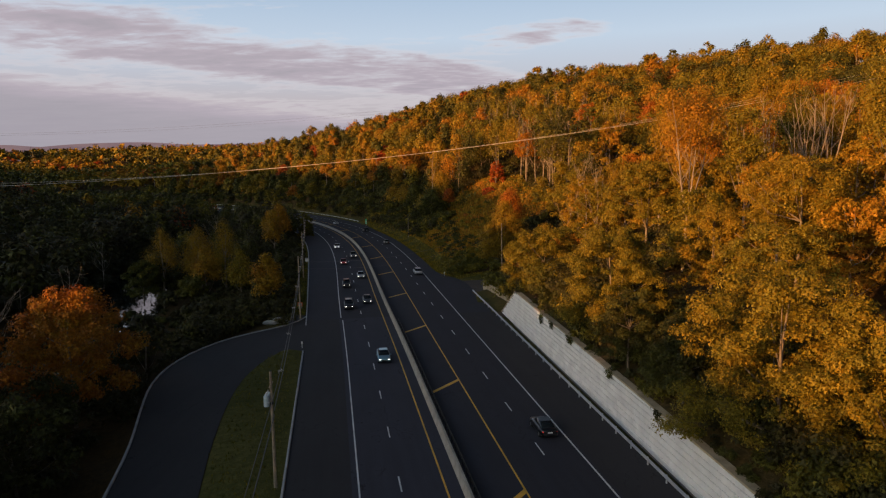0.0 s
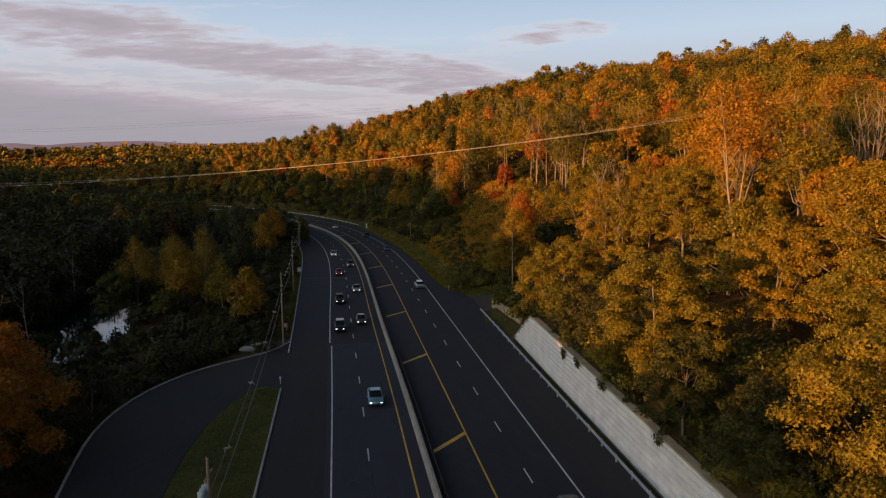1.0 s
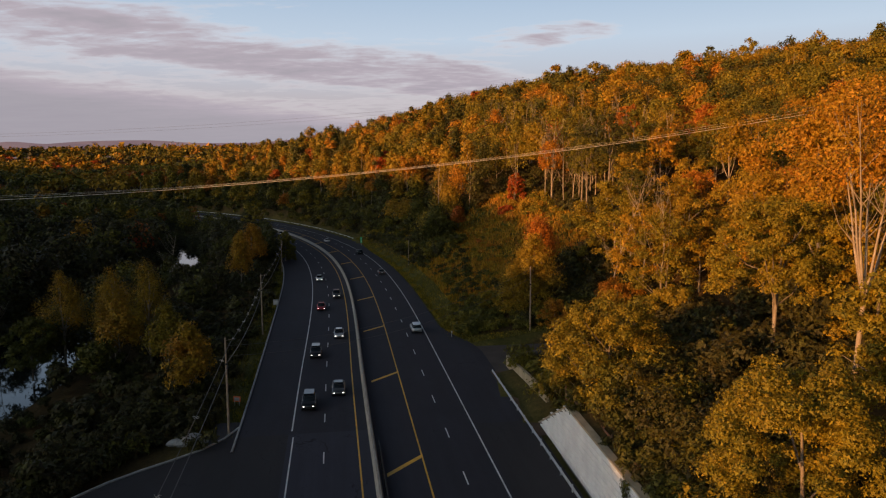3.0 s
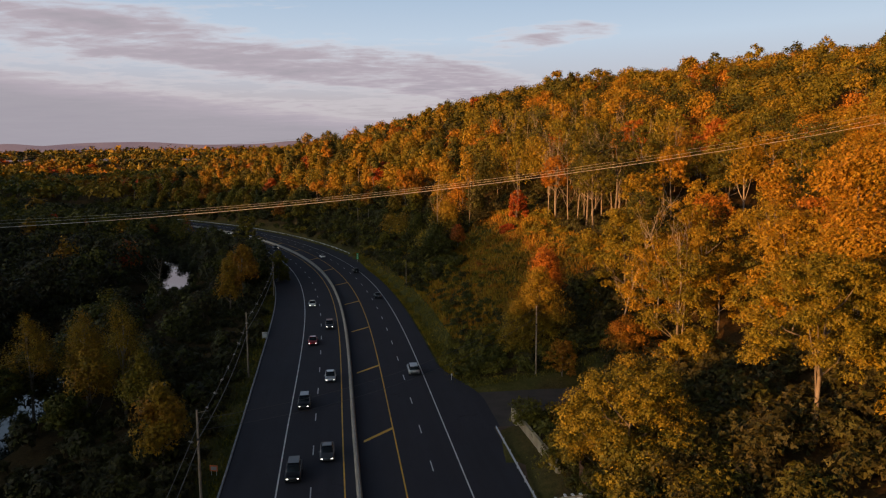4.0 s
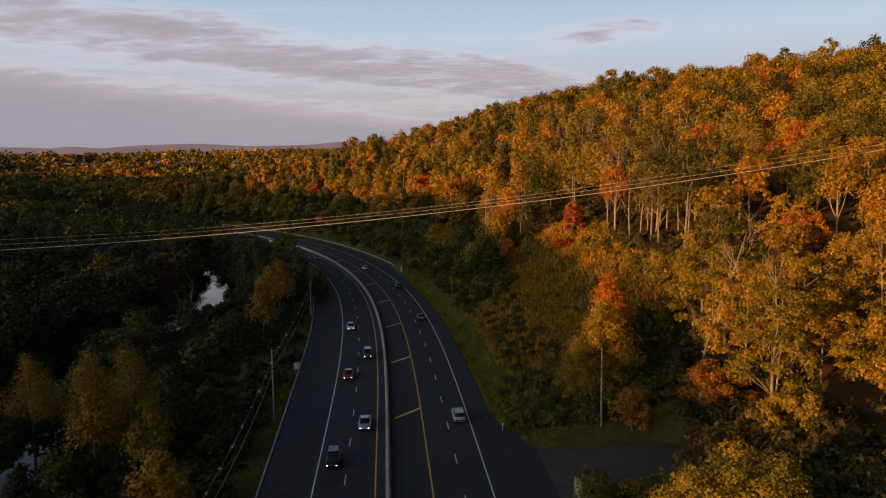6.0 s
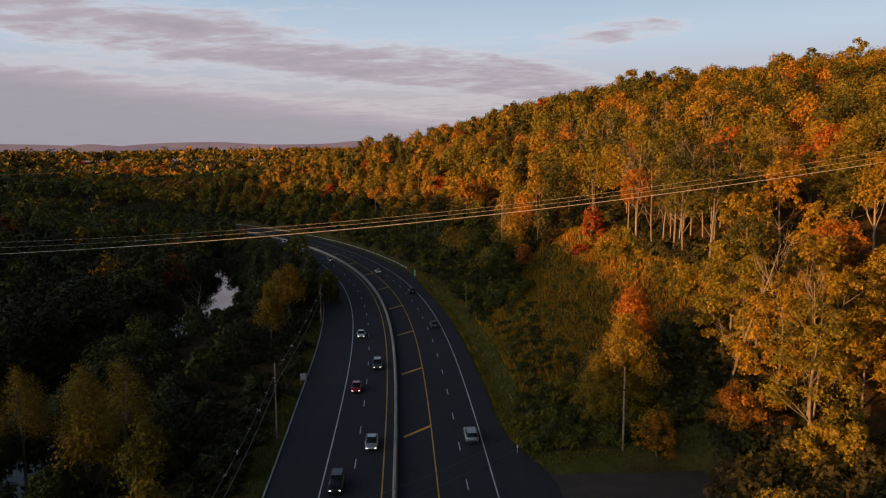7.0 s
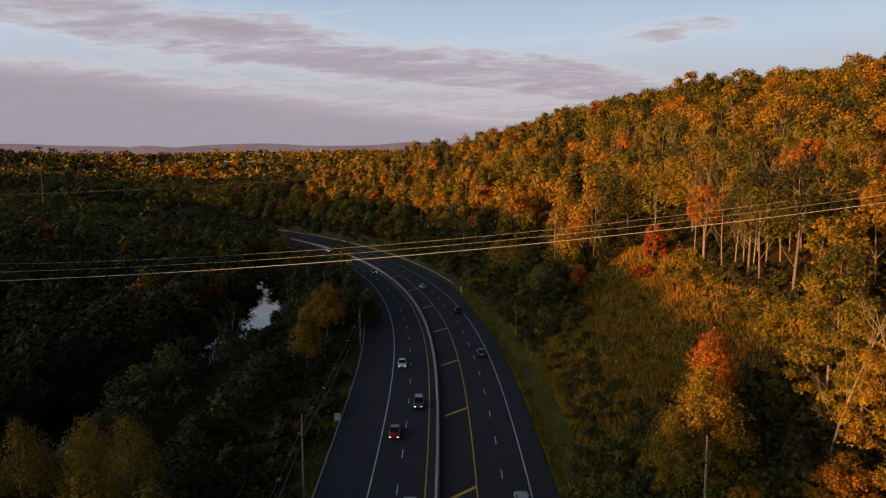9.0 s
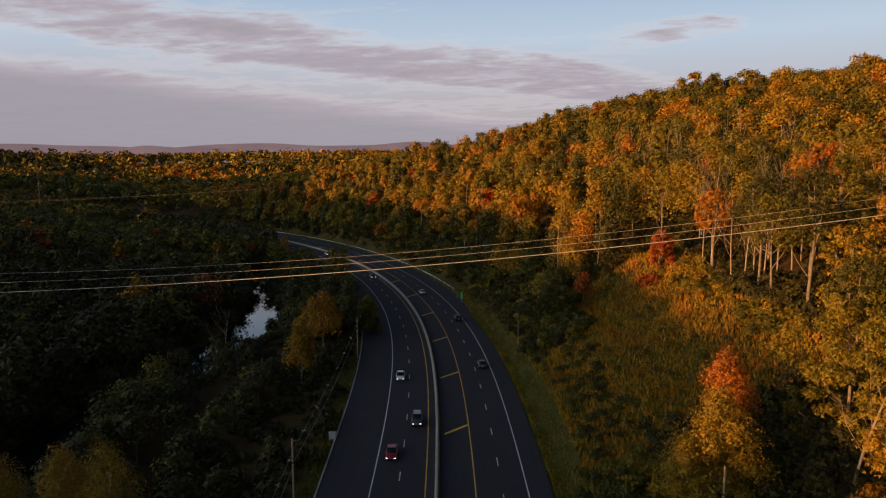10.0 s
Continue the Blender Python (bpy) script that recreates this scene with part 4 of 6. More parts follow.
def vase_tree(at, h, seed, fork=0.38, stems=5, spread=0.30, crown_hue=None, where="on the hillside"):
    """A pale tree whose trunk forks into long bare stems that fan out, with or without a thin crown on their ends."""
    g = np.random.RandomState(seed)
    r0 = 0.0085 * h + 0.05
    word = "leafless pale-barked tree with fanning stems" if crown_hue is None else "pale-stemmed tree with a thin golden top"
    th = thing("forked_tree", at, 0.0, f"{word} {where}", "tree", "forked trees")
    knee = np.array([g.normal() * 0.3, g.normal() * 0.3, h * fork])
    part_me("trunk", fast_mesh("trunk", *tube([(0, 0, -0.5), knee * (0.6, 0.6, 0.5), knee], r0, r0 * 0.72, 8), M_PALE, smooth=True), th)
    tips = []
    for k in range(stems):
        a = 2 * np.pi * (k + g.uniform(-0.25, 0.25)) / stems
        out = np.array([math.cos(a), math.sin(a), 0.0])
        ln = h * (1 - fork) * g.uniform(0.78, 1.0)
        reach = ln * spread * g.uniform(0.5, 1.25)
        f = np.linspace(0, 1, 7)[:, None]
        line_ = knee + out * reach * f ** 0.8 + np.array([0, 0, 1.0]) * ln * f + g.normal(size=(7, 3)) * 0.12 * f
        bits = [tube(line_, r0 * 0.50, r0 * 0.09, 6)]
        for _ in range(7):
            i = g.randint(2, 6)
            b = g.uniform(0, 2 * np.pi)
            d = np.array([math.cos(b) * 0.55, math.sin(b) * 0.55, 1.0]) * ln * g.uniform(0.14, 0.34)
            e = line_[i] + d
            bits.append(tube([line_[i], line_[i] + d * (0.6, 0.6, 0.4), e], r0 * 0.17, r0 * 0.04, 4))
            tips.append(e)
        tips.append(line_[-1])
        part_me("stem", fast_mesh("stem", *joined(bits), M_PALE, smooth=True), th)
    if crown_hue is not None:
        c = np.array([p for p in tips if p[2] > h * 0.70])
        v, k = leaf_quads(c, np.full((len(c), 3), h * 0.055) * g.uniform(0.7, 1.3, (len(c), 1)), 9000, 0.20, g, 0.3, -0.6)
        part_me("crown", fast_mesh("crown", v, tris_of(v), M_LEAF, np.repeat(crown_hue + g.normal(size=len(c))[k] * 0.03, 3)), th)
    return th


def on_ground(x, y):
    return (x, y, float(ground_z(x, y)[0]))


# trees that stand out one by one: x, y, base height or None, height, radius, hue, style, sprays, spray size
NAMED = [
    (27.0, 40, 1.6, 18.6, 7.4, 0.45, "round", 8000, 0.36), (21.1, 74.4, 5, 15.0, 5.9, 0.42, "round", 8000, 0.35), (33, 56, 7, 15, 5.5, 0.40, "round", 4500, 0.36), (35, 79, 8, 14, 4.8, 0.52, "round", 3600, 0.36), (37, 91, 9, 15, 5.0, 0.40, "round", 3600, 0.36), (47, 88, 11, 18, 5.5, 0.60, "round", 3600, 0.38),
    (23.0, 51, 5, 8.5, 3.4, 0.16, "round", 3000, 0.34), (20.5, 62, 5, 9.0, 3.4, 0.18, "round", 3000, 0.34),
    (31, 32, 4, 14, 5.5, 0.46, "round", 5000, 0.38), (43, 73, 9, 20, 6.5, 0.50, "round", 4500, 0.42),
    (17.3, 112.5, 2.0, 14.6, 7.0, 0.42, "round", 6500, 0.36), (34.7, 110.8, 7, 21.5, 6.3, 0.44, "edge", 6500, 0.38),
    (47, 128, 10, 29, 6.5, 0.62, "tall", 3600, 0.40), (44, 137, 9, 22, 6.0, 0.60, "round", 3800, 0.40),
    (33, 144, 3, 9, 4.4, 0.48, "round", 4200, 0.40), (13.3, 169.6, 0.8, 17.4, 6.4, 0.51, "cone", 7000, 0.28), (16.2, 157.6, 1.0, 6.6, 2.2, 0.70, "round", 1800, 0.24),
    (31, 181, 7, 22, 7.0, 0.43, "round", 5200, 0.40), (40, 172, 8, 17, 5.5, 0.55, "round", 3600, 0.40), (27.7, 159.4, 2.2, 8.2, 4.6, 0.72, "round", 3400, 0.34),
    (44, 108, 9, 18, 5.2, 0.52, "round", 3200, 0.40),
    # the last five of this row: dark leaf hue in place of shade
    (-41, 63, -1, 16, 6.4, 0.74, "round", 5200, 0.34), (-47, 74, -1, 13, 5.0, 0.72, "round", 3000, 0.36), (-45, 52, -1, 15, 6.0, 0.78, "round", 3000, 0.36), (-36.2, 45, -0.6, 8.5, 4.4, 0.12, "round", 2400, 0.26), (-39.5, 35, -0.6, 10, 5.0, 0.16, "round", 2600, 0.28), (-32.5, 29, -0.6, 8.6, 4.6, 0.10, "round", 2400, 0.26), (-29.5, 14, -0.6, 9, 4.8, 0.12, "round", 2200, 0.28), (-40.5, 54, -0.6, 7.5, 4.0, 0.10, "round", 2000, 0.26),
    (-66.5, 146, -2.4, 16.4, 4.0, 0.58, "column", 3200, 0.20), (-58.5, 147.4, -2.4, 16.8, 3.8, 0.58, "column", 3000, 0.20), (-51.8, 146, -2.2, 17.8, 4.0, 0.54, "column", 3200, 0.20),
    (-62, 152, -2.4, 13.5, 4.0, 0.52, "column", 1500, 0.27), (-55.5, 143, -2.4, 12.0, 3.6, 0.60, "column", 1500, 0.27), (-47.5, 143, -2.2, 11.0, 3.4, 0.46, "column", 1500, 0.27), (-69, 141, -2.6, 10, 3.6, 0.24, "round", 1600, 0.34), (-50, 150, -2.4, 8, 3.4, 0.20, "round", 1500, 0.34), (-57, 139, -2.4, 6.5, 3.2, 0.26, "round", 1500, 0.34), (-36.2, 124, -1, 11.2, 3.4, 0.60, "column", 1900, 0.30), (-65.5, 244, -2, 15.5, 4.4, 0.66, "column", 2200, 0.36),
    (-71, 250, -2, 13, 3.4, 0.60, "column", 1700, 0.36), (-60, 262, -2, 12, 3.4, 0.35, "round", 1700, 0.36), (-60, 217, -2, 15.5, 3.2, 0.62, "column", 1700, 0.32), (-85, 310, -1, 19.5, 4.2, 0.42, "round", 1800, 0.38),
    (49.5, 256, 23, 28, 5.2, 0.82, "round", 3400, 0.38), (73, 252, 27, 23, 5.4, 0.82, "edge", 3000, 0.40), (86, 255, 26, 22, 5.5, 0.78, "round", 2600, 0.46),
    (15.5, 263, 18, 11, 3.0, 0.90, "round", 1900, 0.32), (12.5, 256, 13.5, 5.2, 2.7, 0.92, "round", 1500, 0.30), (-9.8, 256, 6.5, 9, 5.2, 0.20, "round", 2400, 0.34), (-3, 258, 12, 6, 2.6, 0.86, "round", 1200, 0.34),
    (-40, 372, 22, 17, 4.5, 0.93, "round", 1500, 0.5), (-90, 493, None, 23, 7.5, 0.20, "forest", 1400, 0.6),
    (11.6, 168.4, 0.4, 12.4, 5.4, 0.52, "round", 4600, 0.28),
]
taken = [(33, 124, 12.0), (25, 90, 11.0), (38, 134, 11.0), (37.8, 100.6, 5.0), (52.6, 113.7, 4.0), (63, 112, 6.0)]
for k, (x, y, z, h, r, hue, style, n, size) in enumerate(NAMED):
    side = "on the hillside" if x > 5 else "by the river" if y < 330 and x < -20 else "on the wooded slope"
    if n >= 3000 and y < 200:
        n, size = (int(n * 4.2), size * 0.34) if y < 75 and x > 0 else (int(n * 3.0), size * 0.42) if y < 120 and 0 < x < 36 else (int(n * 1.7), size * 0.60)
    tree((x, y, z if z is not None else on_ground(x, y)[2]), h, r, hue, style, n, size, M_PALE if style == "tall" and y > 200 else None, side, 100 + k)
    taken.append((x, y, r))

# pale leafless trees
for k, (x, y, z, h, lx, ly, b) in enumerate(((28.5, 170.5, 5.5, 26, 6.5, 0.5, 8), (34.6, 157, 5, 23, 0.3, 0.3, 6), (35.4, 157.6, 5, 20, 0.9, 0.1, 5), (37.5, 168, 6, 23, -5.5, 0.5, 7),
        (-84, 229, -3, 17, 1.0, 0.5, 10), (-79, 226, -3, 9, -1.0, 0.5, 7), (-47, 72, -1, 17, 0.6, 0, 9), (-52, 66, -1, 18, -0.8, 0.4, 9), (-44, 60, -1, 10, 2, -2, 8), (-88, 160, -2, 13, 0.5, 0, 8), (-72, 118, -2, 12, -0.5, 0, 8),
        (26.4, 257, 21, 27, 0.6, 0, 6), (29.2, 248, 19, 24, -0.9, 0.4, 6), (31.6, 246, 19, 25, 0.9, 0, 6), (33.6, 247, 19.2, 25, -0.6, 0.4, 6), (35.6, 246.6, 19.6, 26, 0.9, 0, 6),
        (38.6, 248, 20.6, 27, 0.2, 0, 6), (41.6, 248, 21.2, 26, -0.8, 0, 6), (44.5, 252, 22.6, 25, 0.6, 0, 5), (0.6, 274, 15.4, 20, 0.3, 0, 4), (15, 262, 18.4, 22, 0.5, 0.3, 5), (62, 258, 25, 24, 0.5, 0, 6), (70, 252, 25, 22, -0.6, 0, 6), (-10, 275, 16, 20, 0.4, 0, 5), (-2, 300, 22, 20, 0.2, 0, 5))):
    bare_tree((x, y, z), h, 300 + k, M_PALE, (lx, ly), 0.30 if x < 0 else 0.22, "by the river" if x < -20 else "at the edge of the hillside wood", b)

vase_tree((37.8, 100.6, 8.5), 29, 350, 0.34, 6, 0.26, 0.66, "above the retaining wall")
for k, (x, y, z, h, st) in enumerate(((52.6, 113.7, 13, 24, 4), (59, 108, 14, 22, 5), (63, 112, 15, 24, 6), (67, 114, 16, 24, 5), (60, 122, 16, 22, 4))):
    vase_tree((x, y, z), h, 360 + k, 0.33, st, 0.24)

# slender bare trees among the hillside wood
g_b = np.random.RandomState(33)
for k in range(34):
    p = rp(g_b.uniform(225, 345), g_b.uniform(58, 112))
    bare_tree((p[0], p[1], float(ground_z(p[0], p[1])[0])), g_b.uniform(16, 22), 400 + k, M_PALE, (g_b.normal() * 0.8, 0.2), 0.15, "rising through the hillside wood", 6)


def free_of(x, y, gap=0.75):
    return all(math.hypot(x - a, y - b) > r * gap + 2.0 for a, b, r in taken)


def hue_at(x, y, g):
    """Drifts of colour over the woods, with odd trees among them."""
    v = (0.575 if y < 225 else 0.49) + 0.12 * float(wave(np.array([x]), np.array([y]), 90, 21)[0]) + g.normal() * 0.09
    if g.uniform() < 0.035 and y > 200:
        v = g.uniform(0.74, 0.9)
    if g.uniform() < (0.12 if y < 190 else 0.24):
        v = g.uniform(0.13, 0.28) if y > 190 else g.uniform(0.24, 0.34)
    return float(np.clip(v, 0.06, 0.97))


def hill_sites():
    g = np.random.RandomState(31)
    sites = []
    step = 6.0
    for gx in np.arange(-260, 330, step):
        for gy in np.arange(10, 640, step):
            sites.append((gx + g.uniform(-2.6, 2.6), gy + g.uniform(-2.6, 2.6)))
    x, y = np.array(sites).T
    s, o = so_of(x, y)
    z, _ = terrain(x, y)
    ok = (o > 19) & (o < 345) & (s > 5) & (s < 660)
    ok &= ~((s > 130) & (s < 170) & (o < 46))
    ok &= ~((o < 60) & (s > 176) & (s < 264))
    ok &= ~((o < 26) & (s > 150) & (s < 420))
    ok &= ~((o < 37) & (s < 118)) & ~((o < 50) & (s > 96) & (s < 136))
    ok &= np.abs(np.degrees(np.arctan2(x, y + 20)) - 0) < 43
    # thin them to the room their crowns want
    idx = np.nonzero(ok)[0]
    g.shuffle(idx)
    want = np.where(o < 60, 6.4, np.where(o < 110, 7.0, 8.0))
    kept = []
    cells = {}
    for i in idx:
        c = (int(x[i] // 10), int(y[i] // 10))
        near = [j for a in (-1, 0, 1) for b in (-1, 0, 1) for j in cells.get((c[0] + a, c[1] + b), ())]
        if all((x[i] - x[j]) ** 2 + (y[i] - y[j]) ** 2 > want[i] ** 2 for j in near):
            kept.append(i)
            cells.setdefault(c, []).append(i)
    k = np.array(kept)
    return x[k], y[k], z[k], s[k], o[k]


HX, HY, HZ, HS, HO = hill_sites()
PATH_PTS = [(3, -12), (2, 12), (1.5, 40), (0, 60), (-3, 84)]
near_d = polyline_dist(HX, HY, PATH_PTS)
order = np.argsort(near_d)
g_h = np.random.RandomState(5)
crowns, hues, trunks = [], [], []
single = 0
for k in order:
    x, y, z, d = HX[k], HY[k], HZ[k], near_d[k]
    if HS[k] < 118:
        z = max(z, 6.0)
    if not free_of(x, y):
        continue
    hue = hue_at(x, y, g_h)
    h, r = g_h.uniform(12.0, 19.5) * (0.88 if HO[k] > 130 else 1), g_h.uniform(3.9, 5.5) * (1.5 if HO[k] > 110 else 1.12 if HO[k] > 60 else 1.0)
    style = "tall" if g_h.uniform() < 0.10 else "round" if d < 150 else "forest"
    if style == "tall":
        h, r = h + 5, r * 0.85
    if 205 < HS[k] < 290 and 44 < HO[k] < 84:
        style, h = "edge", h + 5
    if HO[k] < 30:
        h *= 0.72
    if single < 150:
        n, size = (3200, 0.22) if d < 105 else (1600, 0.31)
        tree((x, y, z), h, r, hue, style, n, size, M_PALE if style == "tall" and y > 200 else None, "on the hillside", 1000 + int(k))
        single += 1
    else:
        n, size = (860, 0.33) if d < 230 else (460, 0.48) if d < 380 else (310, 0.66)
        v, hv, c = crown(g_h, (x, y, z), h, r, style, n, size, hue, 0.03)
        crowns.append(v)
        hues.append(hv)
        if d < 330 and (style == "tall" or g_h.uniform() < 0.35):
            trunks.append(wood(g_h, (x, y, z), h, r, c, 5, 0.17, 3))
        elif style == "tall":
            trunks.append(wood(g_h, (x, y, z), h, r, c, 4, 0.26, 2))


def stuff(name, label, category, vs, hs, wood_bits=None, bark=None, leaf=None):
    v = np.concatenate(vs)
    ob = tagged(new(name, fast_mesh(name, v, tris_of(v), leaf or M_LEAF, np.concatenate(hs))), label, category, kind="stuff")
    if wood_bits:
        part_me("trunks", fast_mesh("trunks", *joined(wood_bits), bark or M_PALE, smooth=True), ob, "pale bare trunks")
    return ob


stuff("hill_woods", "dense autumn woodland of gold, orange and green covering the hill", "woodland", crowns, hues, trunks, leaf=M_FAR_LEAF)

# woods across the river and along its banks
def left_sites():
    g = np.random.RandomState(41)
    pts = []
    for gx in np.arange(-520, -24, 9.2):
        for gy in np.arange(40, 660, 9.2):
            pts.append((gx + g.uniform(-3.4, 3.4), gy + g.uniform(-3.4, 3.4)))
    x, y = np.array(pts).T
    s, o = so_of(x, y)
    z, _ = terrain(x, y)
    dr = polyline_dist(x, y, RIVER)
    ok = (o < -27) & (dr > np.where((y > 118) & (y < 146), 8.5, np.where(y > 385, 3.5, 7.6))) & (~inside(x, y, SIDE_POLY)) & ~((x > -40) & (y < 116))
    ok &= (np.degrees(np.arctan2(-x, y + 20)) < 47) & ~((x < -52) & (y < 62))
    rx = np.interp(y, [p[1] for p in RIVER], [p[0] for p in RIVER])
    bank = x > rx
    ok &= ~(bank & (dr > 34) & (g.uniform(size=len(x)) < 0.45))
    return x[ok], y[ok], z[ok], bank[ok], o[ok]


def build_left():
    g = np.random.RandomState(43)
    x, y, z, bank, o = left_sites()
    vs, hs, tr = [], [], []
    for a, b, c, near, off in zip(x, y, z, bank, o):
        if not free_of(a, b, 0.5):
            continue
        d = math.hypot(a, b - 40)
        h, r = (g.uniform(5, 11), g.uniform(3.0, 4.6)) if near else (g.uniform(11, 17), g.uniform(4.8, 6.8))
        if near and (222 < b < 345 and a < -76 - 0.4 * (b - 250) or 88 < b < 142):
            h, r = g.uniform(2.5, 5.0), g.uniform(1.6, 2.6)
        if not near and 306 < b < 362 and polyline_dist(np.array([a]), np.array([b]), RIVER)[0] < 15:
            h, r = g.uniform(1.5, 3.0), g.uniform(1.5, 2.2)
        if not near and 335 < b < 385 and polyline_dist(np.array([a]), np.array([b]), RIVER)[0] < 40:
            h = g.uniform(5, 8)
        if near and off > -36:
            h, r = (g.uniform(2.0, 5), g.uniform(1.6, 2.8)) if b < 262 else (g.uniform(9, 13), g.uniform(3.5, 4.6))
        # near trees get a near-black hue: the valley's shade as leaf colour
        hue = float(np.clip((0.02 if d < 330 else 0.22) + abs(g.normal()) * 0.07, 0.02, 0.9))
        if g.uniform() < 0.05 and d > 250:
            hue = g.uniform(0.6, 0.9)
        n, size = (200, 0.42) if near else (180, 0.64) if d < 330 else (120, 0.98)
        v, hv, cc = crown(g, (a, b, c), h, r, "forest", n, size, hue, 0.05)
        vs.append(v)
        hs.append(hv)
        if d < 260 and g.uniform() < 0.4:
            tr.append(wood(g, (a, b, c), h, r, cc, 4, 0.16, 2))
    # unseen tall riverside trees past the road's near end, added to shade the wall
    for _ in range(46):
        a, b = g.uniform(-68, -50), g.uniform(-66, 20)
        v, hv, cc = crown(g, (a, b, -1.5), g.uniform(15, 19.5), g.uniform(4.0, 6.0), "forest", 200, 0.95, g.uniform(0.3, 0.8), 0.05)
        vs.append(v)
        hs.append(hv)
    # roadside trees that close the view where the road goes on past the bend
    for sx in np.arange(494, 700, 4.5):
        for off in (-25.5, -31, -37):
            a, b, _ = rp(sx + g.uniform(-1.5, 1.5), off + g.uniform(-1.5, 1.5))
            v, hv, cc = crown(g, (a, b, float(ground_z(a, b)[0])), g.uniform(9, 12.5), g.uniform(3.6, 4.8), "forest", 110, 0.98, g.uniform(0.05, 0.2), 0.05)
            vs.append(v)
            hs.append(hv)
    # trees between the bend and the river, their shade put into a dark hue
    for sx in np.arange(268, 372, 4.2):
        for off in (-26.5, -31.5, -37, -43):
            a, b, _ = rp(sx + g.uniform(-1.5, 1.5), off + g.uniform(-1.5, 1.5))
            if a > -78 - 0.4 * (b - 250) and free_of(a, b, 0.5):
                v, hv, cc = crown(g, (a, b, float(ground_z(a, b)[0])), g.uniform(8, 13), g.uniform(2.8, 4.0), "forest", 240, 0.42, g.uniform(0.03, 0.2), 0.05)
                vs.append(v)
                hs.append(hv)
    rv = np.array(RIVER, float)
    for yy in np.arange(147, 266, 4.6):
        xx = float(np.interp(yy, rv[:, 1], rv[:, 0])) + g.uniform(7.5, 12.5)
        h, r = (g.uniform(8, 12), g.uniform(3.6, 5.0)) if yy < 205 else (g.uniform(1.5, 3.0), g.uniform(1.4, 2.2))
        v, hv, cc = crown(g, (xx, yy, -3.2), h, r, "forest", 420, 0.36, g.uniform(0.05, 0.3), 0.05)
        vs.append(v)
        hs.append(hv)
    stuff("river_woods", "mixed woodland and scrub along the river, shade put into its leaf hue", "woodland", vs, hs, tr, M_BARK, M_FAR_LEAF)


build_left()

# far woods to the horizon
def build_far():
    g = np.random.RandomState(47)
    vs, hs = [], []
    for d0, d1, count, rad, n, size in ((560, 900, 1300, 7.5, 48, 1.9), (900, 1500, 1900, 9.5, 30, 3.0), (1500, 2900, 2400, 13, 18, 5.2)):
        a = np.radians(g.uniform(-48, 16, count))
        d = np.sqrt(g.uniform(d0 ** 2, d1 ** 2, count))
        x, y = d * np.sin(a), 60 + d * np.cos(a)
        s, o = so_of(x, y)
        z, _ = terrain(x, y)
        for i in range(count):
            if (o[i] > -30 and s[i] < 660) or abs(o[i]) < 26 and s[i] < 880:
                continue
            # hue drops towards the west, standing in for the shade over there
            hue = float(np.clip(0.30 + 0.22 * smooth(-700, -150, x[i] / max(1.0, d[i] / 900.0)) + 0.17 * wave(x[i:i + 1], y[i:i + 1], 300, 51)[0] + g.normal() * 0.14, 0.06, 0.95))
            c = np.array([[x[i], y[i], z[i] + rad * 0.8], [x[i] + g.uniform(-.6, .6) * rad, y[i] + g.uniform(-.6, .6) * rad, z[i] + rad * g.uniform(0.7, 1.5)]])
            r = np.array([[rad, rad, rad * 0.85], [rad * 0.7] * 3]) * g.uniform(0.75, 1.15)
            vs.append(leaf_quads(c, r, n * 2, size, g, 0.7, -0.1)[0])
            hs.append(np.full(n * 6, hue))
    stuff("far_woods", "distant autumn woods rolling to the horizon", "woodland", vs, hs, leaf=M_FAR_LEAF)


build_far()

# the wooded western rise, out of sight, that shades the valley
def build_west():
    g = np.random.RandomState(53)
    vs, hs = [], []
    ux, uy = SUN_TO.x / math.hypot(SUN_TO.x, SUN_TO.y), SUN_TO.y / math.hypot(SUN_TO.x, SUN_TO.y)
    for _ in range(900):
        d, q = g.uniform(-60, 20), g.uniform(-420, 1000)
        x, y = -190 + d * ux - q * uy, -12 + d * uy + q * ux
        z = float(ground_z(x, y)[0])
        c = np.array([[x, y, z + 7.0]])
        vs.append(leaf_quads(c, np.array([[6.0, 6.0, 5.5]]), 44, 4.0, g, 0.2, -1)[0])
        hs.append(np.full(44 * 3, 0.4))
    stuff("west_woods", "woods on the rise west of the valley", "woodland", vs, hs, leaf=M_FAR_LEAF)


build_west()


# ---- shrubs, vines and grass ----
def shrubbery(name, label, spots, hue, n, size, tall, seed, spread=0.12):
    """Low bushes; spots are x, y, z, radius."""
    g = np.random.RandomState(seed)
    vs, hs = [], []
    for x, y, z, r in spots:
        m = 4
        hgt = r * g.uniform(*tall)
        c = np.array([x, y, z]) + np.c_[g.normal(size=(m, 2)) * r * 0.42, g.uniform(0.15, 0.75, m) * hgt]
        rad = r * g.uniform(0.4, 0.7, (m, 1)) * np.array([[1, 1, 0.8]])
        k = int(2.2 * n * (r / 2.0) ** 1.3) + 40
        vs.append(leaf_quads(c, rad, k, size, g, 0.5, -0.3)[0])
        hs.append(np.full(k * 3, float(np.clip(hue + g.normal() * spread, 0.05, 0.95))))
    return stuff(name, label, "shrubs", vs, hs)


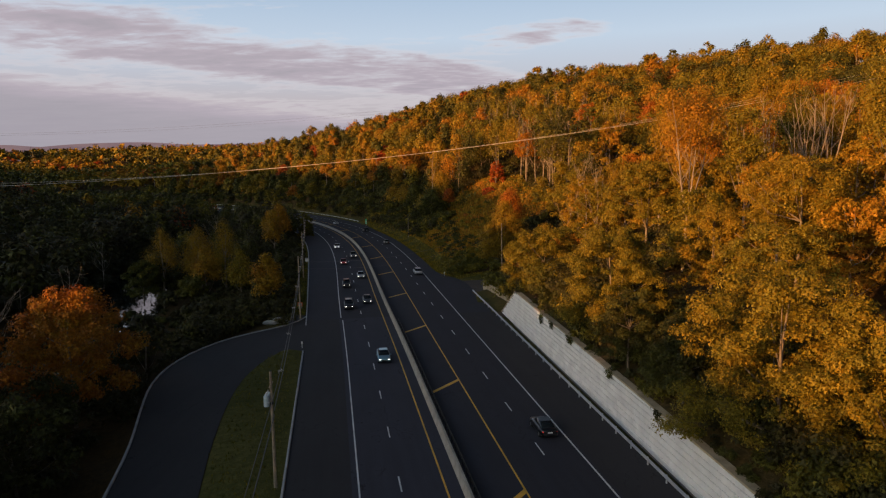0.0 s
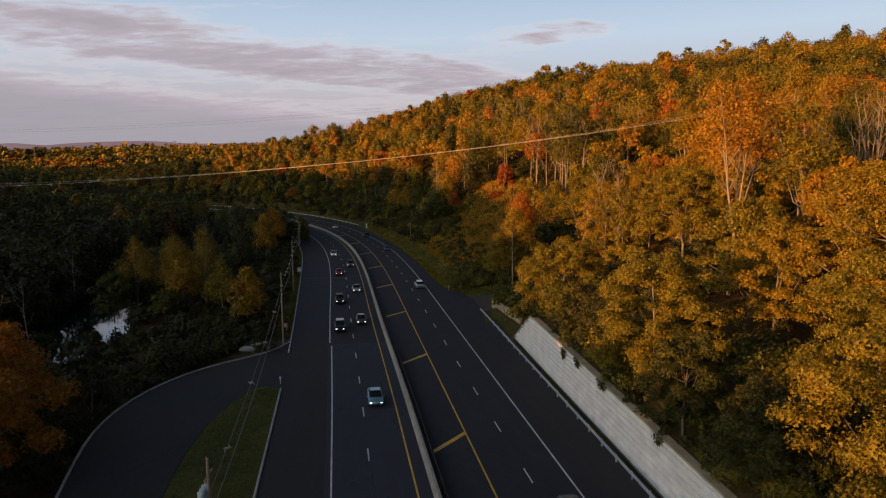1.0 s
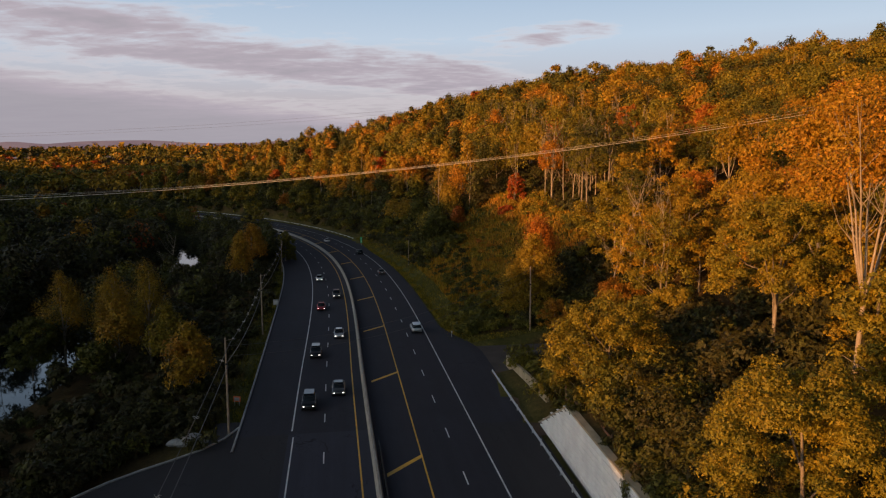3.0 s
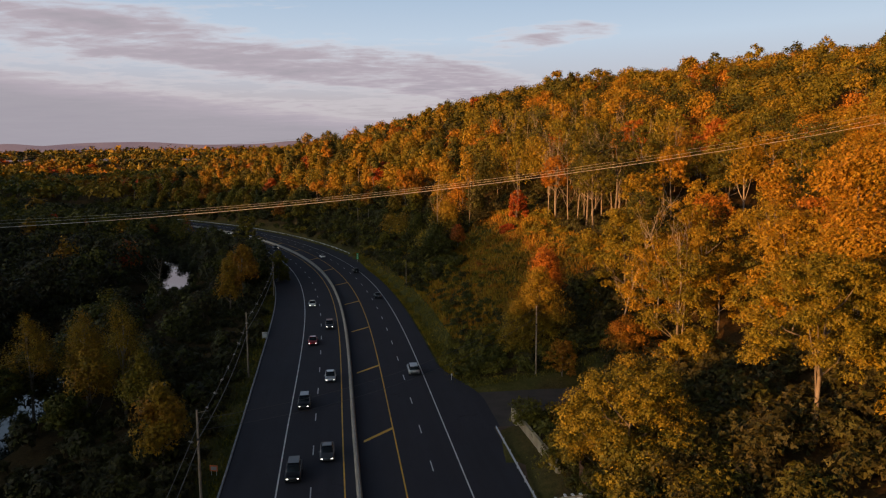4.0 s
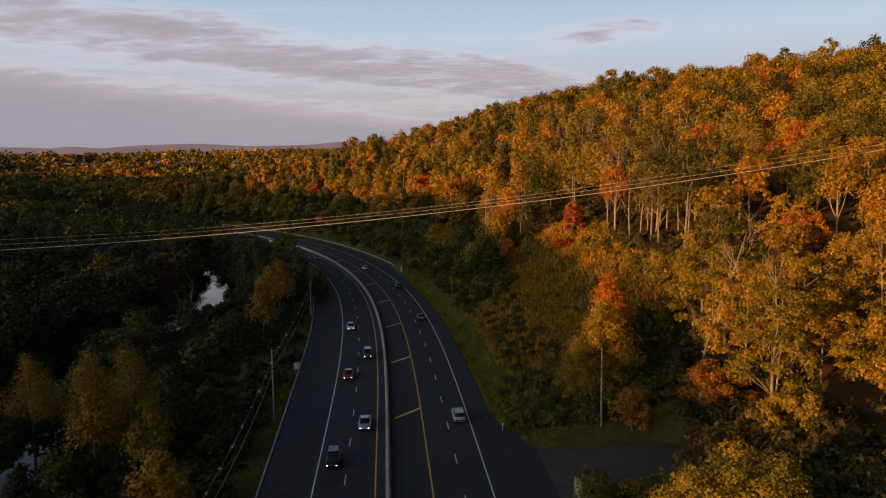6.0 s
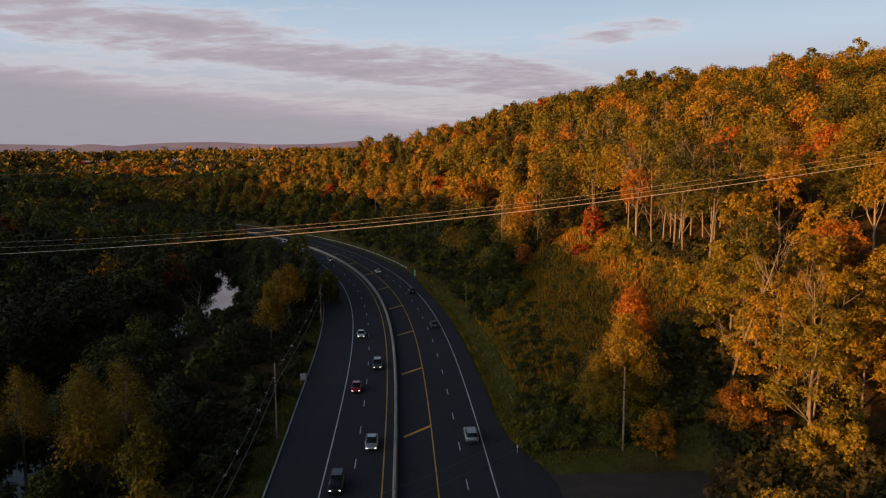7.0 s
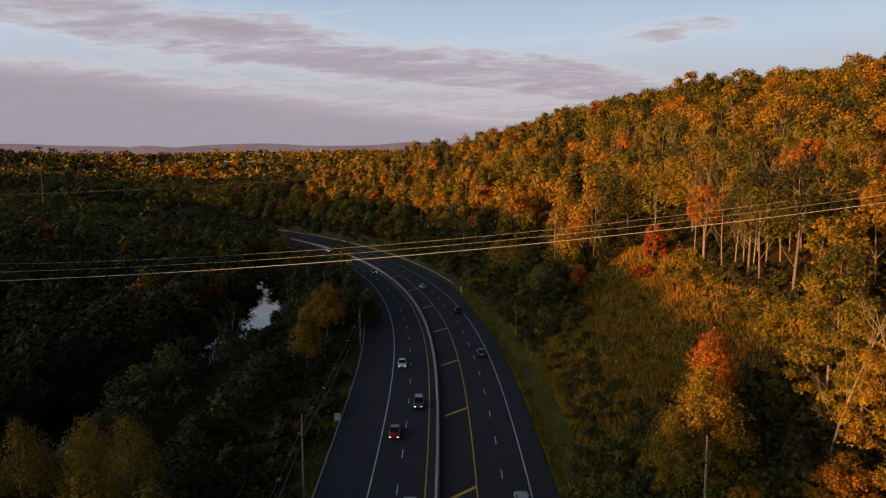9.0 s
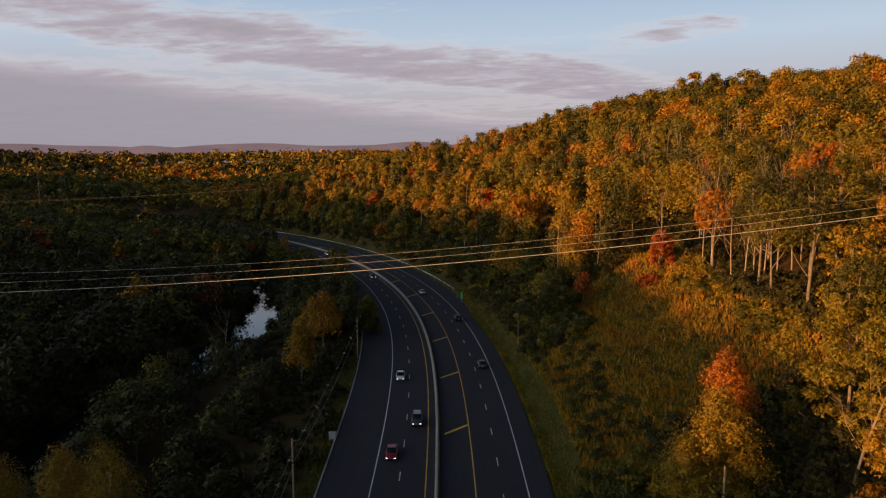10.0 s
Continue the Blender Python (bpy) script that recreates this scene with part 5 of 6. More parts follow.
def scatter(s0, s1, o0, o1, count, seed, r=(1.2, 2.4), lift=0.0, wallside=False, keep=None):
    g = np.random.RandomState(seed)
    s, o = g.uniform(s0, s1, count), g.uniform(o0, o1, count)
    p = rp(s, o + (wall_o(s) if wallside else 0))
    z = terrain(p[:, 0], p[:, 1])[0]
    if wallside:
        hill = terrain(rp(s, 30 + 0 * s)[:, 0], rp(s, 30 + 0 * s)[:, 1])[0]
        z = np.maximum(z, wall_top(s) - 0.15 + np.clip(hill - wall_top(s), -9, 9) * o / 14.0)
    return [(a[0], a[1], b + lift, g.uniform(*r)) for a, b in zip(p, z)]


shrubbery("bank_shrubs", "dark green undergrowth crowding the top of the retaining wall", scatter(0, 108, 0.5, 1.1, 36, 60, (0.4, 0.9), -0.1, True) + scatter(0, 116, 1.8, 4.5, 100, 61, (1.0, 1.8), 0, True) + scatter(82, 93, 1.0, 2.4, 14, 99, (0.8, 1.3), 0, True) + scatter(0, 118, 3, 15, 230, 62, (1.6, 3.4), 0, True), 0.17, 200, 0.24, (0.9, 1.6), 63)
shrubbery("verge_shrubs", "olive and russet brush beside the driveway", scatter(112, 136, 18, 32, 60, 64, (1.2, 2.6)) + scatter(158.5, 180, 13.5, 40, 130, 65, (0.9, 2.2)), 0.30, 150, 0.34, (0.8, 1.5), 66)
# hue 0.06 puts the shade beneath the trees into the leaf colour
shrubbery("undergrowth", "tangled undergrowth filling the gaps beneath the hillside trees, shade put into its leaf hue", scatter(92, 140, 29, 62, 200, 86, (1.6, 3.4)) + scatter(139, 156, 37, 52, 40, 93, (1.4, 2.6)) + scatter(160, 186, 26, 60, 150, 87, (1.4, 2.8)) + scatter(200, 290, 58, 88, 320, 92, (1.2, 2.6)) + scatter(262, 440, 30, 70, 330, 94, (1.6, 3.4)), 0.06, 62, 0.42, (0.9, 1.6), 88, 0.06)
shrubbery("meadow_shrubs", "low golden-brown brush scattered over the meadow", scatter(186, 262, 22, 50, 150, 85, (0.4, 1.0)) + scatter(200, 270, 50, 60, 130, 68, (0.9, 2.0)), 0.42, 110, 0.30, (0.6, 1.3), 69, 0.14)
shrubbery("roadside_shrubs", "dark olive brush between the verge and the meadow", scatter(178, 262, 17, 27, 150, 67, (0.6, 1.5)), 0.18, 130, 0.28, (0.6, 1.3), 90, 0.10)
shrubbery("slope_shrubs", "dense dark green and russet bushes along the foot of the hill", scatter(262, 440, 16.4, 34, 520, 70, (1.4, 3.4)) + scatter(238, 280, 16.5, 30, 110, 82, (1.2, 2.6)) + scatter(440, 640, 16.4, 26, 260, 71, (1.6, 3.0)) + scatter(440, 700, 24, 36, 240, 98, (1.8, 4.0)), 0.18, 48, 0.58, (0.9, 1.8), 72, 0.16)
# near-black leaf hue: the shade between road and river put into colour
shrubbery("riverside_shrubs", "brown and green brush between road and river, shade put into its leaf hue", scatter(114, 330, -45, -24.5, 520, 73, (0.8, 2.0)) + scatter(330, 700, -50, -25, 520, 74, (1.8, 4.2)), 0.04, 48, 0.46, (0.7, 1.4), 75, 0.05)


def build_thicket():
    """Low boughs and bushes that hang over the water's far edge."""
    g = np.random.RandomState(96)
    rv = np.array(RIVER, float)
    spots = []
    for _ in range(460):
        y = g.uniform(120, 345)
        x = float(np.interp(y, rv[:, 1], rv[:, 0])) - g.uniform(7.0, 30.0)
        spots.append((x, y, max(-3.2, float(ground_z(x, y)[0])), g.uniform(1.6, 3.6)))
    # hue 0.04 paints the dark of the far bank's shade into the leaves
    shrubbery("river_thicket", "thicket overhanging the far bank of the river, shade in its leaf hue", spots, 0.04, 46, 0.5, (0.9, 1.7), 97, 0.05)


build_thicket()


def build_side_brush():
    g = np.random.RandomState(76)
    spots = []
    for _ in range(420):
        x, y = g.uniform(-78, -34), g.uniform(25, 128)
        if inside(np.array([x]), np.array([y]), SIDE_POLY)[0] or min(math.hypot(x - a, y - b) for a, b in SIDE_A) < 2.6 or x > -30:
            continue
        if so_of(np.array([x]), np.array([y]))[1][0] > -25:
            continue
        thin = -72 < x < -46 and 92 < y < 132
        spots.append((x, y, float(ground_z(x, y)[0]), g.uniform(0.6, 1.2) if thin else g.uniform(1.2, 3.0)))
    # leaf hue kept near black in place of the shade beyond the kerb
    shrubbery("roadside_brush", "russet brush beyond the side road's kerb, its leaf hue darkened for shade", spots, 0.06, 120, 0.32, (0.8, 1.7), 77, 0.08)


build_side_brush()


def build_vines():
    g = np.random.RandomState(78)
    vs, hs = [], []
    for _ in range(9):
        s = g.uniform(5, 98)
        drop = g.uniform(0.5, 1.9)
        k = int(60 + drop * 60)
        t = g.uniform(0, 1, k)
        p = rp(s + g.normal(size=k) * 0.6 * (1 - 0.6 * t), wall_o(s) - 0.16 - g.uniform(0, 0.22, k), wall_top(s) + 0.25 - t * drop)
        nrm = g.normal(size=(k, 3)) * 0.4 + (-1, 0, 0.2)
        a = np.cross(nrm, g.normal(size=(k, 3)))
        a /= np.linalg.norm(a, axis=1)[:, None]
        b = np.cross(nrm, a)
        b /= np.linalg.norm(b, axis=1)[:, None]
        a, b = a * 0.17, b * 0.13
        vs.append(np.stack([p - a, p + a, p + b * 1.6], 1).reshape(-1, 3))
        hs.append(np.full(3 * k, g.uniform(0.05, 0.30)))
    stuff("vines", "green and reddening creepers trailing over the wall's coping", "vines", vs, hs)


build_vines()


def grass(name, label, p, height, hue, seed):
    """Upright tufts of grass at places p."""
    g = np.random.RandomState(seed)
    n = len(p)
    a = g.uniform(0, np.pi, n)
    h = height * g.uniform(0.5, 1.3, (n, 1))
    w = h * g.uniform(0.25, 0.5, (n, 1))
    t = np.c_[np.cos(a), np.sin(a), 0 * a] * w
    lean = g.normal(size=(n, 3)) * 0.25 * h
    lean[:, 2] = 0
    up = np.c_[0 * a, 0 * a, h[:, 0]]
    v = np.stack([p - t * 0.8, p + t * 0.8, p + up * 1.2 + lean], 1).reshape(-1, 3)
    patch = wave(p[:, 0], p[:, 1], 11, seed + 3) * 0.07 + wave(p[:, 0], p[:, 1], 3.5, seed + 4) * 0.04
    return stuff(name, label, "grass", [v], [np.repeat(np.clip(hue + patch + g.normal(size=n) * 0.06, 0.05, 0.95), 3)])


def build_grass():
    g = np.random.RandomState(79)
    def on(s, o):
        p = rp(s, o)
        p[:, 2] = terrain(p[:, 0], p[:, 1])[0] - 0.03
        return p
    s = g.uniform(158, 330, 20000)
    o = 10.9 + 3.4 * smooth(285, 335, s) + g.exponential(2.4, 20000)
    grass("verge_grass", "rough yellow-green grass along the outbound shoulder", on(s, o), 0.38, 0.40, 80)
    s, o = g.uniform(176, 268, 42000), g.uniform(16, 58, 42000)
    grass("meadow_grass", "tall golden meadow grass on the slope", on(s, o), 0.75, 0.60, 81)
    s, o = g.uniform(154.7, 158.5, 2600), g.uniform(14, 46, 2600)
    grass("driveway_grass", "short olive grass along the driveway's edge", on(s, o), 0.3, 0.36, 89)
    s = g.uniform(114, 330, 7000)
    grass("kerb_grass", "rough grass behind the inbound kerb", on(s, left_edge(s) - 0.45 - g.exponential(1.8, 7000)), 0.40, 0.33, 83)
    X, Y, Z = ISLAND
    i, j = g.randint(0, X.shape[0] - 1, 5000), g.uniform(0.08, 0.92, 5000) * 5
    jj = j.astype(int)
    f = (j - jj)[:, None]
    P = np.stack([X, Y, Z], -1)
    grass("island_grass", "short rough grass on the traffic island", (P[i, jj] * (1 - f) + P[i, jj + 1] * f) + np.c_[g.normal(size=(5000, 2)) * 0.3, np.zeros(5000) - 0.02], 0.22, 0.33, 84)


build_grass()


# the last ridges, far off: evening haze put in as a mauve glow
def build_ridge():
    m, nt, b = material("ridge_haze_glow", 1.0)
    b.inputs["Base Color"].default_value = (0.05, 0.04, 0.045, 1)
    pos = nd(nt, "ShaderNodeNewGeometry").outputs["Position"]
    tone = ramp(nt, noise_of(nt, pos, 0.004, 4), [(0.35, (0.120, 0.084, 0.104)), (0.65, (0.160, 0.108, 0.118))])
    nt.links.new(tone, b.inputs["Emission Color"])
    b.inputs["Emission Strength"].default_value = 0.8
    for name, dist, base, amp, seed, a0, a1 in (("ridge_near", 3900.0, 134.0, 15.0, 91, -75, 25), ("ridge_far", 4500.0, 176.0, 16.0, 92, -75, 25)):
        a = np.radians(np.linspace(a0, a1, 160))
        x, y = dist * np.sin(a), 60 + dist * np.cos(a)
        z = base + amp * wave(x, y, 1300, seed) + 7 * wave(x, y, 320, seed + 5)
        rows = [np.stack([x * k, y * k, zz], -1) for k, zz in ((0.985, 0 * z), (1.0, z), (1.03, 0 * z))]
        v = np.stack(rows, 1).reshape(-1, 3)
        i, j = np.meshgrid(np.arange(159), np.arange(2), indexing="ij")
        q = np.stack([i * 3 + j, (i + 1) * 3 + j, (i + 1) * 3 + j + 1, i * 3 + j + 1], -1).reshape(-1, 4)
        tagged(new("backdrop", fast_mesh("backdrop", v, q, m, smooth=True)), "ridge on the horizon, its mauve haze put in as a glow", "ridge", kind="structure")


build_ridge()

# ---- poles and wires ----
def sag_line(a, b, sag, n=14):
    f = np.linspace(0, 1, n)[:, None]
    return np.asarray(a, float) * (1 - f) + np.asarray(b, float) * f - np.c_[0 * f, 0 * f, 4 * sag * f * (1 - f)]


def utility_pole(at, h, label, rz=0.0, arm=False, lamp=False, transformer=False, r=0.16):
    t = thing("utility_pole", at, rz, label, "utility pole", "utility poles")
    part("shaft", cyl_bm(r, r * 0.62, h + 1.0, 10, (0, 0, -1.0)), M_POLE, t)
    part("cap", cyl_bm(r * 0.66, r * 0.5, 0.05, 10, (0, 0, h)), M_DARKSTEEL, t)
    if arm:
        bar = part("crossarm", box_bm(2.2, 0.11, 0.13, (0, -0.18, h - 0.75), 0.01), M_POLE, t)
        for x in (-0.95, -0.35, 0.35, 0.95):
            part("insulator", cyl_bm(0.05, 0.035, 0.16, 8, (x, -0.18, h - 0.62)), M_KERB, bar)
    if lamp:
        out = part("lamp_arm", cyl_bm(0.03, 0.025, 0.85, 6, (0.08, 0, h - 0.35), Matrix.Rotation(radians(78), 4, "Y")), M_POLE, t, "thin metal lamp arm")
        part("lamp_head", box_bm(0.34, 0.16, 0.09, (1.02, 0, h - 0.24), 0.03), M_DARKSTEEL, out)
    if transformer:
        for y in (-0.42, 0.05, 0.5):
            can = part("transformer", cyl_bm(0.23, 0.23, 0.85, 12, (-0.36, y, h - 2.9)), M_TANK, t, "pale blue-grey transformer can")
            part("lid", cyl_bm(0.24, 0.17, 0.07, 12, (-0.36, y, h - 2.05)), M_TANK, can)
            part("bushing", cyl_bm(0.045, 0.03, 0.24, 8, (-0.36, y, h - 1.99)), M_KERB, can)
        part("bracket", box_bm(0.2, 1.3, 0.12, (-0.16, 0.04, h - 2.6), 0.01), M_STEEL, t)
        part("cutout_bar", box_bm(0.1, 1.7, 0.1, (0.0, 0.0, h - 1.2), 0.01), M_POLE, t)
    part("clamp", cyl_bm(r * 1.12, r * 1.12, 0.22, 10, (0, 0, h * 0.72)), M_DARKSTEEL, t)
    return t


M_TANK = surface("painted_steel_tank", (0.42, 0.50, 0.55), (0.58, 0.66, 0.70), 1.5, 0.5, 0.1, 20, 0.002)
P0, P1, P2, P3 = (-13.4, 45.0, 0.2), (-26.9, 112.2, -0.05), tuple(rp(168.5, -22.9, -0.1)), tuple(rp(248.5, -22.7, -0.1))
P4 = tuple(rp(330, -23.5, -0.1))
PB = tuple(rp(-40, -23.0, 0))
R1, R2 = (12.0, 158.6, float(ground_z(12.0, 158.6)[0]) + 0.02), (-17.9, 246.5, float(ground_z(-17.9, 246.5)[0]))
utility_pole(P0, 10.2, "weathered wooden pole with three transformer cans on the island", 0.1, transformer=True)
utility_pole(P1, 11.6, "weathered wooden pole with a lamp arm at the kerb corner", heading(110), lamp=True)
utility_pole(P2, 11.5, "weathered wooden roadside pole with a lamp arm", heading(168), lamp=True)
utility_pole(P3, 9.6, "weathered wooden pole beside the bend", heading(248))
utility_pole(P4, 10.0, "wooden pole among the roadside trees", heading(330))
utility_pole(R1, 11.6, "bare wooden pole in front of an orange tree", heading(160))
utility_pole(R2, 7.6, "slim grey pole at the foot of the meadow", heading(246), r=0.11)
R3 = tuple(rp(467, 34, float(ground_z(*rp(467, 34)[:2])[0])))
R4 = tuple(rp(518, 30, float(ground_z(*rp(518, 30)[:2])[0])))
utility_pole(R3, 11, "far wooden pole against the dark slope", heading(467), arm=True)
utility_pole(R4, 11, "far wooden pole against the dark slope", heading(518), arm=True)


def cable(a, b, sag, r, label, mat=None, category="cable", n=16):
    v, q = tube(sag_line(a, b, sag, n), r, r, 5)
    return tagged(new("cable", fast_mesh("cable", v, q, mat or M_CABLE, smooth=True)), label, category, "overhead cables")


def up(p, z, dx=0.0):
    return (p[0] + dx, p[1], p[2] + z)


def loop_tag(p, seed):
    """A looped tag of plastic on the cable."""
    g = np.random.RandomState(seed)
    bits = []
    for k in range(3):
        a = g.uniform(0, 6.28)
        e = np.array([math.cos(a) * 0.28, math.sin(a) * 0.28, g.uniform(-0.2, 0.2)])
        bits.append(tube([p, p + e * 0.6 + (0, 0, 0.1), p + e], 0.035, 0.02, 4))
        bits.append(tube([p, p - e * 0.5 - (0, 0, 0.1), p - e * 0.8], 0.035, 0.02, 4))
    return tagged(new("cable_tag", fast_mesh("cable_tag", *joined(bits), M_TAG)), "small pale looped tag tied on the cable", "cable tag", "cable tags")


M_TAG = plain("pale_plastic", (0.55, 0.48, 0.42), 0.6)
line_of = [(PB, 9.4), (P0, 9.0), (P1, 10.9), (P2, 10.8), (P3, 9.2), (P4, 9.3)]
for (a, ha), (b, hb) in zip(line_of[:-1], line_of[1:]):
    cable(up(a, ha, 0.5), up(b, hb, 0.5), 0.9, 0.03, "dark power cable strung between the roadside poles")
    cable(up(a, ha - 2.2, 0.18), up(b, hb - 2.6, 0.18), 1.1, 0.045, "thick dark telephone cable between the roadside poles")
n_tag = 0
for (a, ha), (b, hb), k in ((line_of[1], line_of[2], 5), (line_of[2], line_of[3], 8), (line_of[3], line_of[4], 7)):
    pts = sag_line(up(a, ha, 0.5), up(b, hb, 0.5), 0.9, 60)
    for f in np.linspace(0.08, 0.92, k):
        loop_tag(pts[int(f * 59)], 500 + n_tag)
        n_tag += 1
cable(up(R1, 11.2), up(P1, 10.6), 2.6, 0.02, "thin service cable crossing the highway")
cable(up(R1, 9.6), up(P1, 9.4), 2.8, 0.02, "thin service cable crossing the highway")

# transmission line across the valley
def line_xyz(a, b, c, d, e, x):
    return np.stack([x, a + b * x, c + d * x + e * x * x / 1000], -1)


HX0, HX1 = -236.0, 150.0
spans = ((212.5, 0.147, 32.3, 0.114, 0.396, 0.022), (202.8, 0.158, 32.05, 0.111, 0.375, 0.024), (194.1, 0.163, 31.77, 0.109, 0.345, 0.045))
for a, b, c, d, e, r in spans:
    v, q = tube(line_xyz(a, b, c, d, e, np.linspace(HX0, HX1, 60)), r, r, 5)
    tagged(new("transmission_wire", fast_mesh("transmission_wire", v, q, M_WIRE, smooth=True)), "bare aluminium transmission wire high over the road", "power line", "transmission wires")
for off in (-4.5, 4.5):
    v, q = tube(line_xyz(206.7 + off, 0.155, 45.7, 0.1096, 0.38, np.linspace(HX0, HX1, 60)), 0.013, 0.013, 4)
    tagged(new("shield_wire", fast_mesh("shield_wire", v, q, M_CABLE, smooth=True)), "thin shield wire above the transmission line", "power line", "transmission wires")


def h_frame(x, label):
    """Two tall poles, a crossarm and braces."""
    y, z = 203 + 0.155 * x, float(ground_z(x, 203 + 0.155 * x)[0])
    top = 45.7 + 0.1096 * x + 0.38 * x * x / 1000
    t = thing("transmission_pylon", (x, y, z), math.atan(0.155), label, "pylon", "transmission pylons")
    h = top - z
    w = 32.3 + 0.112 * x + 0.385 * x * x / 1000 - z
    for dy in (-4.5, 4.5):
        part("pole", cyl_bm(0.26, 0.16, h + 1, 10, (0, dy, -1)), M_POLE, t)
    part("crossarm", box_bm(0.25, 20, 0.3, (0, 0, w + 0.9), 0.02), M_POLE, t)
    for s in (-1, 1):
        part("brace", box_bm(0.14, 13.0, 0.16, (0, 0, (w + 0.9) - 5.0), 0.01, rot=Matrix.Rotation(s * radians(44), 4, "X")), M_POLE, t)
    for dy in (-9.3, 0, 9.3):
        part("insulator", cyl_bm(0.10, 0.10, 0.95, 8, (0, dy, w - 0.05)), M_KERB, t)
    return t


h_frame(HX1, "tall wooden two-pole pylon on the hilltop")
h_frame(HX0, "tall wooden two-pole pylon in the western woods")

# ---- signs and small roadside things ----
M_GREEN = plain("green_sign_face", (0.03, 0.55, 0.22), 0.4)
M_WHITEP = plain("white_sign_face", (0.75, 0.75, 0.75), 0.45)
M_ORANGE = plain("orange_sign_face", (0.75, 0.16, 0.04), 0.45)


def marker_sign():
    at = rp(312.4, 11.9, -0.1)
    t = thing("distance_marker", at, heading(312), "narrow bright green marker sign at the bend's shoulder", "road sign")
    part("post", box_bm(0.06, 0.05, 3.4, (0, 0.05, 0)), M_STEEL, t)
    face = part("panel", box_bm(0.75, 0.03, 2.3, (0, 0, 1.1), 0.01), M_GREEN, t)
    for k in range(3):
        part("bar", box_bm(0.36, 0.008, 0.36, (0, -0.021, 1.35 + 0.62 * k)), M_WHITEP, face)


marker_sign()


def kerb_sign():
    at = rp(128.5, -22.1, -0.05)
    t = thing("warning_board", at, heading(128) - 0.3, "small orange-edged board standing behind the kerb", "road sign")
    for x in (-0.32, 0.32):
        part("leg", box_bm(0.05, 0.05, 0.6, (x, 0, 0)), M_STEEL, t)
    b = part("board", box_bm(1.0, 0.04, 0.75, (0, 0, 0.5), 0.01), M_ORANGE, t)
    part("inset", box_bm(0.7, 0.01, 0.42, (0, -0.027, 0.66)), M_KERB, b, "dull grey centre")


kerb_sign()


def cabinet():
    at = rp(197.0, -22.6, -0.1)
    t = thing("utility_cabinet", at, heading(197), "pale grey utility cabinet beside the kerb", "cabinet")
    part("plinth", box_bm(1.25, 0.75, 0.18, (0, 0, 0), 0.02), M_CONC, t)
    b = part("body", box_bm(1.1, 0.6, 1.05, (0, 0, 0.18), 0.03), M_KERB, t)
    part("door", box_bm(0.95, 0.03, 0.85, (0, -0.31, 0.28), 0.008), M_STEEL, b)
    part("lid", box_bm(1.18, 0.68, 0.07, (0, 0, 1.23), 0.02), M_KERB, b)


cabinet()


def delineator(s, o, label, face=None, h=1.2):
    t = thing("delineator_post", rp(s, o, -0.1), heading(s), label, "marker post", "marker posts")
    part("post", box_bm(0.09, 0.05, h, (0, 0, 0), 0.01), M_STEEL, t)
    part("reflector", box_bm(0.22, 0.03, 0.36, (0, -0.04, h - 0.36), 0.01), face or M_WHITEP, t)


delineator(160.5, 11.6, "small white marker post at the edge of the shoulder")
delineator(176, 21, "green-faced marker post in the brush", M_GREEN, 1.6)
delineator(97.6, -20.55, "small white marker post at the island's tip", None, 1.1)


def rock_heap():
    t = thing("rubble_heap", (-30.3, 109.2, -0.05), 0.5, "heap of pale broken rock behind the kerb", "rubble")
    g = np.random.RandomState(90)
    for k in range(9):
        bm = bmesh.new()
        bmesh.ops.create_icosphere(bm, subdivisions=2, radius=1.0)
        sx, sy, sz = g.uniform(0.45, 1.1), g.uniform(0.4, 0.8), g.uniform(0.28, 0.55)
        off = Vector(g.uniform(0, 50, 3))
        for v in bm.verts:
            v.co *= 1 + 0.35 * noise.noise(v.co * 1.4 + off)
            v.co = Vector((v.co.x * sx, v.co.y * sy, v.co.z * sz))
        bmesh.ops.translate(bm, verts=bm.verts, vec=(g.uniform(-1.9, 1.9), g.uniform(-0.7, 0.7), sz * 0.6 + (0.35 if k > 5 else 0)))
        part("rock", bm, M_KERB, t)


rock_heap()


def mast():
    x, y = -412.0, 550.0
    z = float(ground_z(x, y)[0])
    t = thing("lighting_mast", (x, y, z), 0, "tall slim lighting mast above the far woods", "mast")
    h = 58.0 - z
    part("shaft", cyl_bm(0.55, 0.3, h, 10), M_POLE, t)
    head = part("platform", box_bm(5.5, 1.2, 0.5, (0, 0, h - 0.2), 0.05), M_DARKSTEEL, t)
    for k in range(5):
        part("floodlight", box_bm(0.75, 0.5, 1.0, (-2.2 + k * 1.1, -0.6, h + 0.3), 0.05), M_DARKSTEEL, head)


mast()

# ---- vehicles ----
M_TYRE = plain("tyre_rubber", (0.02, 0.02, 0.02), 0.9)
M_RIM = plain("alloy_rim", (0.45, 0.45, 0.46), 0.35, 0.8)
M_GLASS = plain("tinted_car_glass", (0.015, 0.018, 0.02), 0.06)
M_TRIM = plain("black_trim", (0.02, 0.02, 0.022), 0.5)
M_HEAD = plain("lit_headlamp", (1.0, 0.93, 0.82), 0.2, 0, 3.0)
M_TAIL = plain("tail_lamp", (0.6, 0.015, 0.012), 0.25, 0, 0.6)


def car_paint(name, c, metal=0.35):
    m, nt, b = material(name, 0.32, metal)
    pos = nd(nt, "ShaderNodeNewGeometry").outputs["Position"]
    n = noise_of(nt, pos, 1.4, 4)
    nt.links.new(mixc(nt, n, tuple(v * 0.82 for v in c), c), b.inputs["Base Color"])
    b.inputs["Coat Weight"].default_value = 0.5
    return m


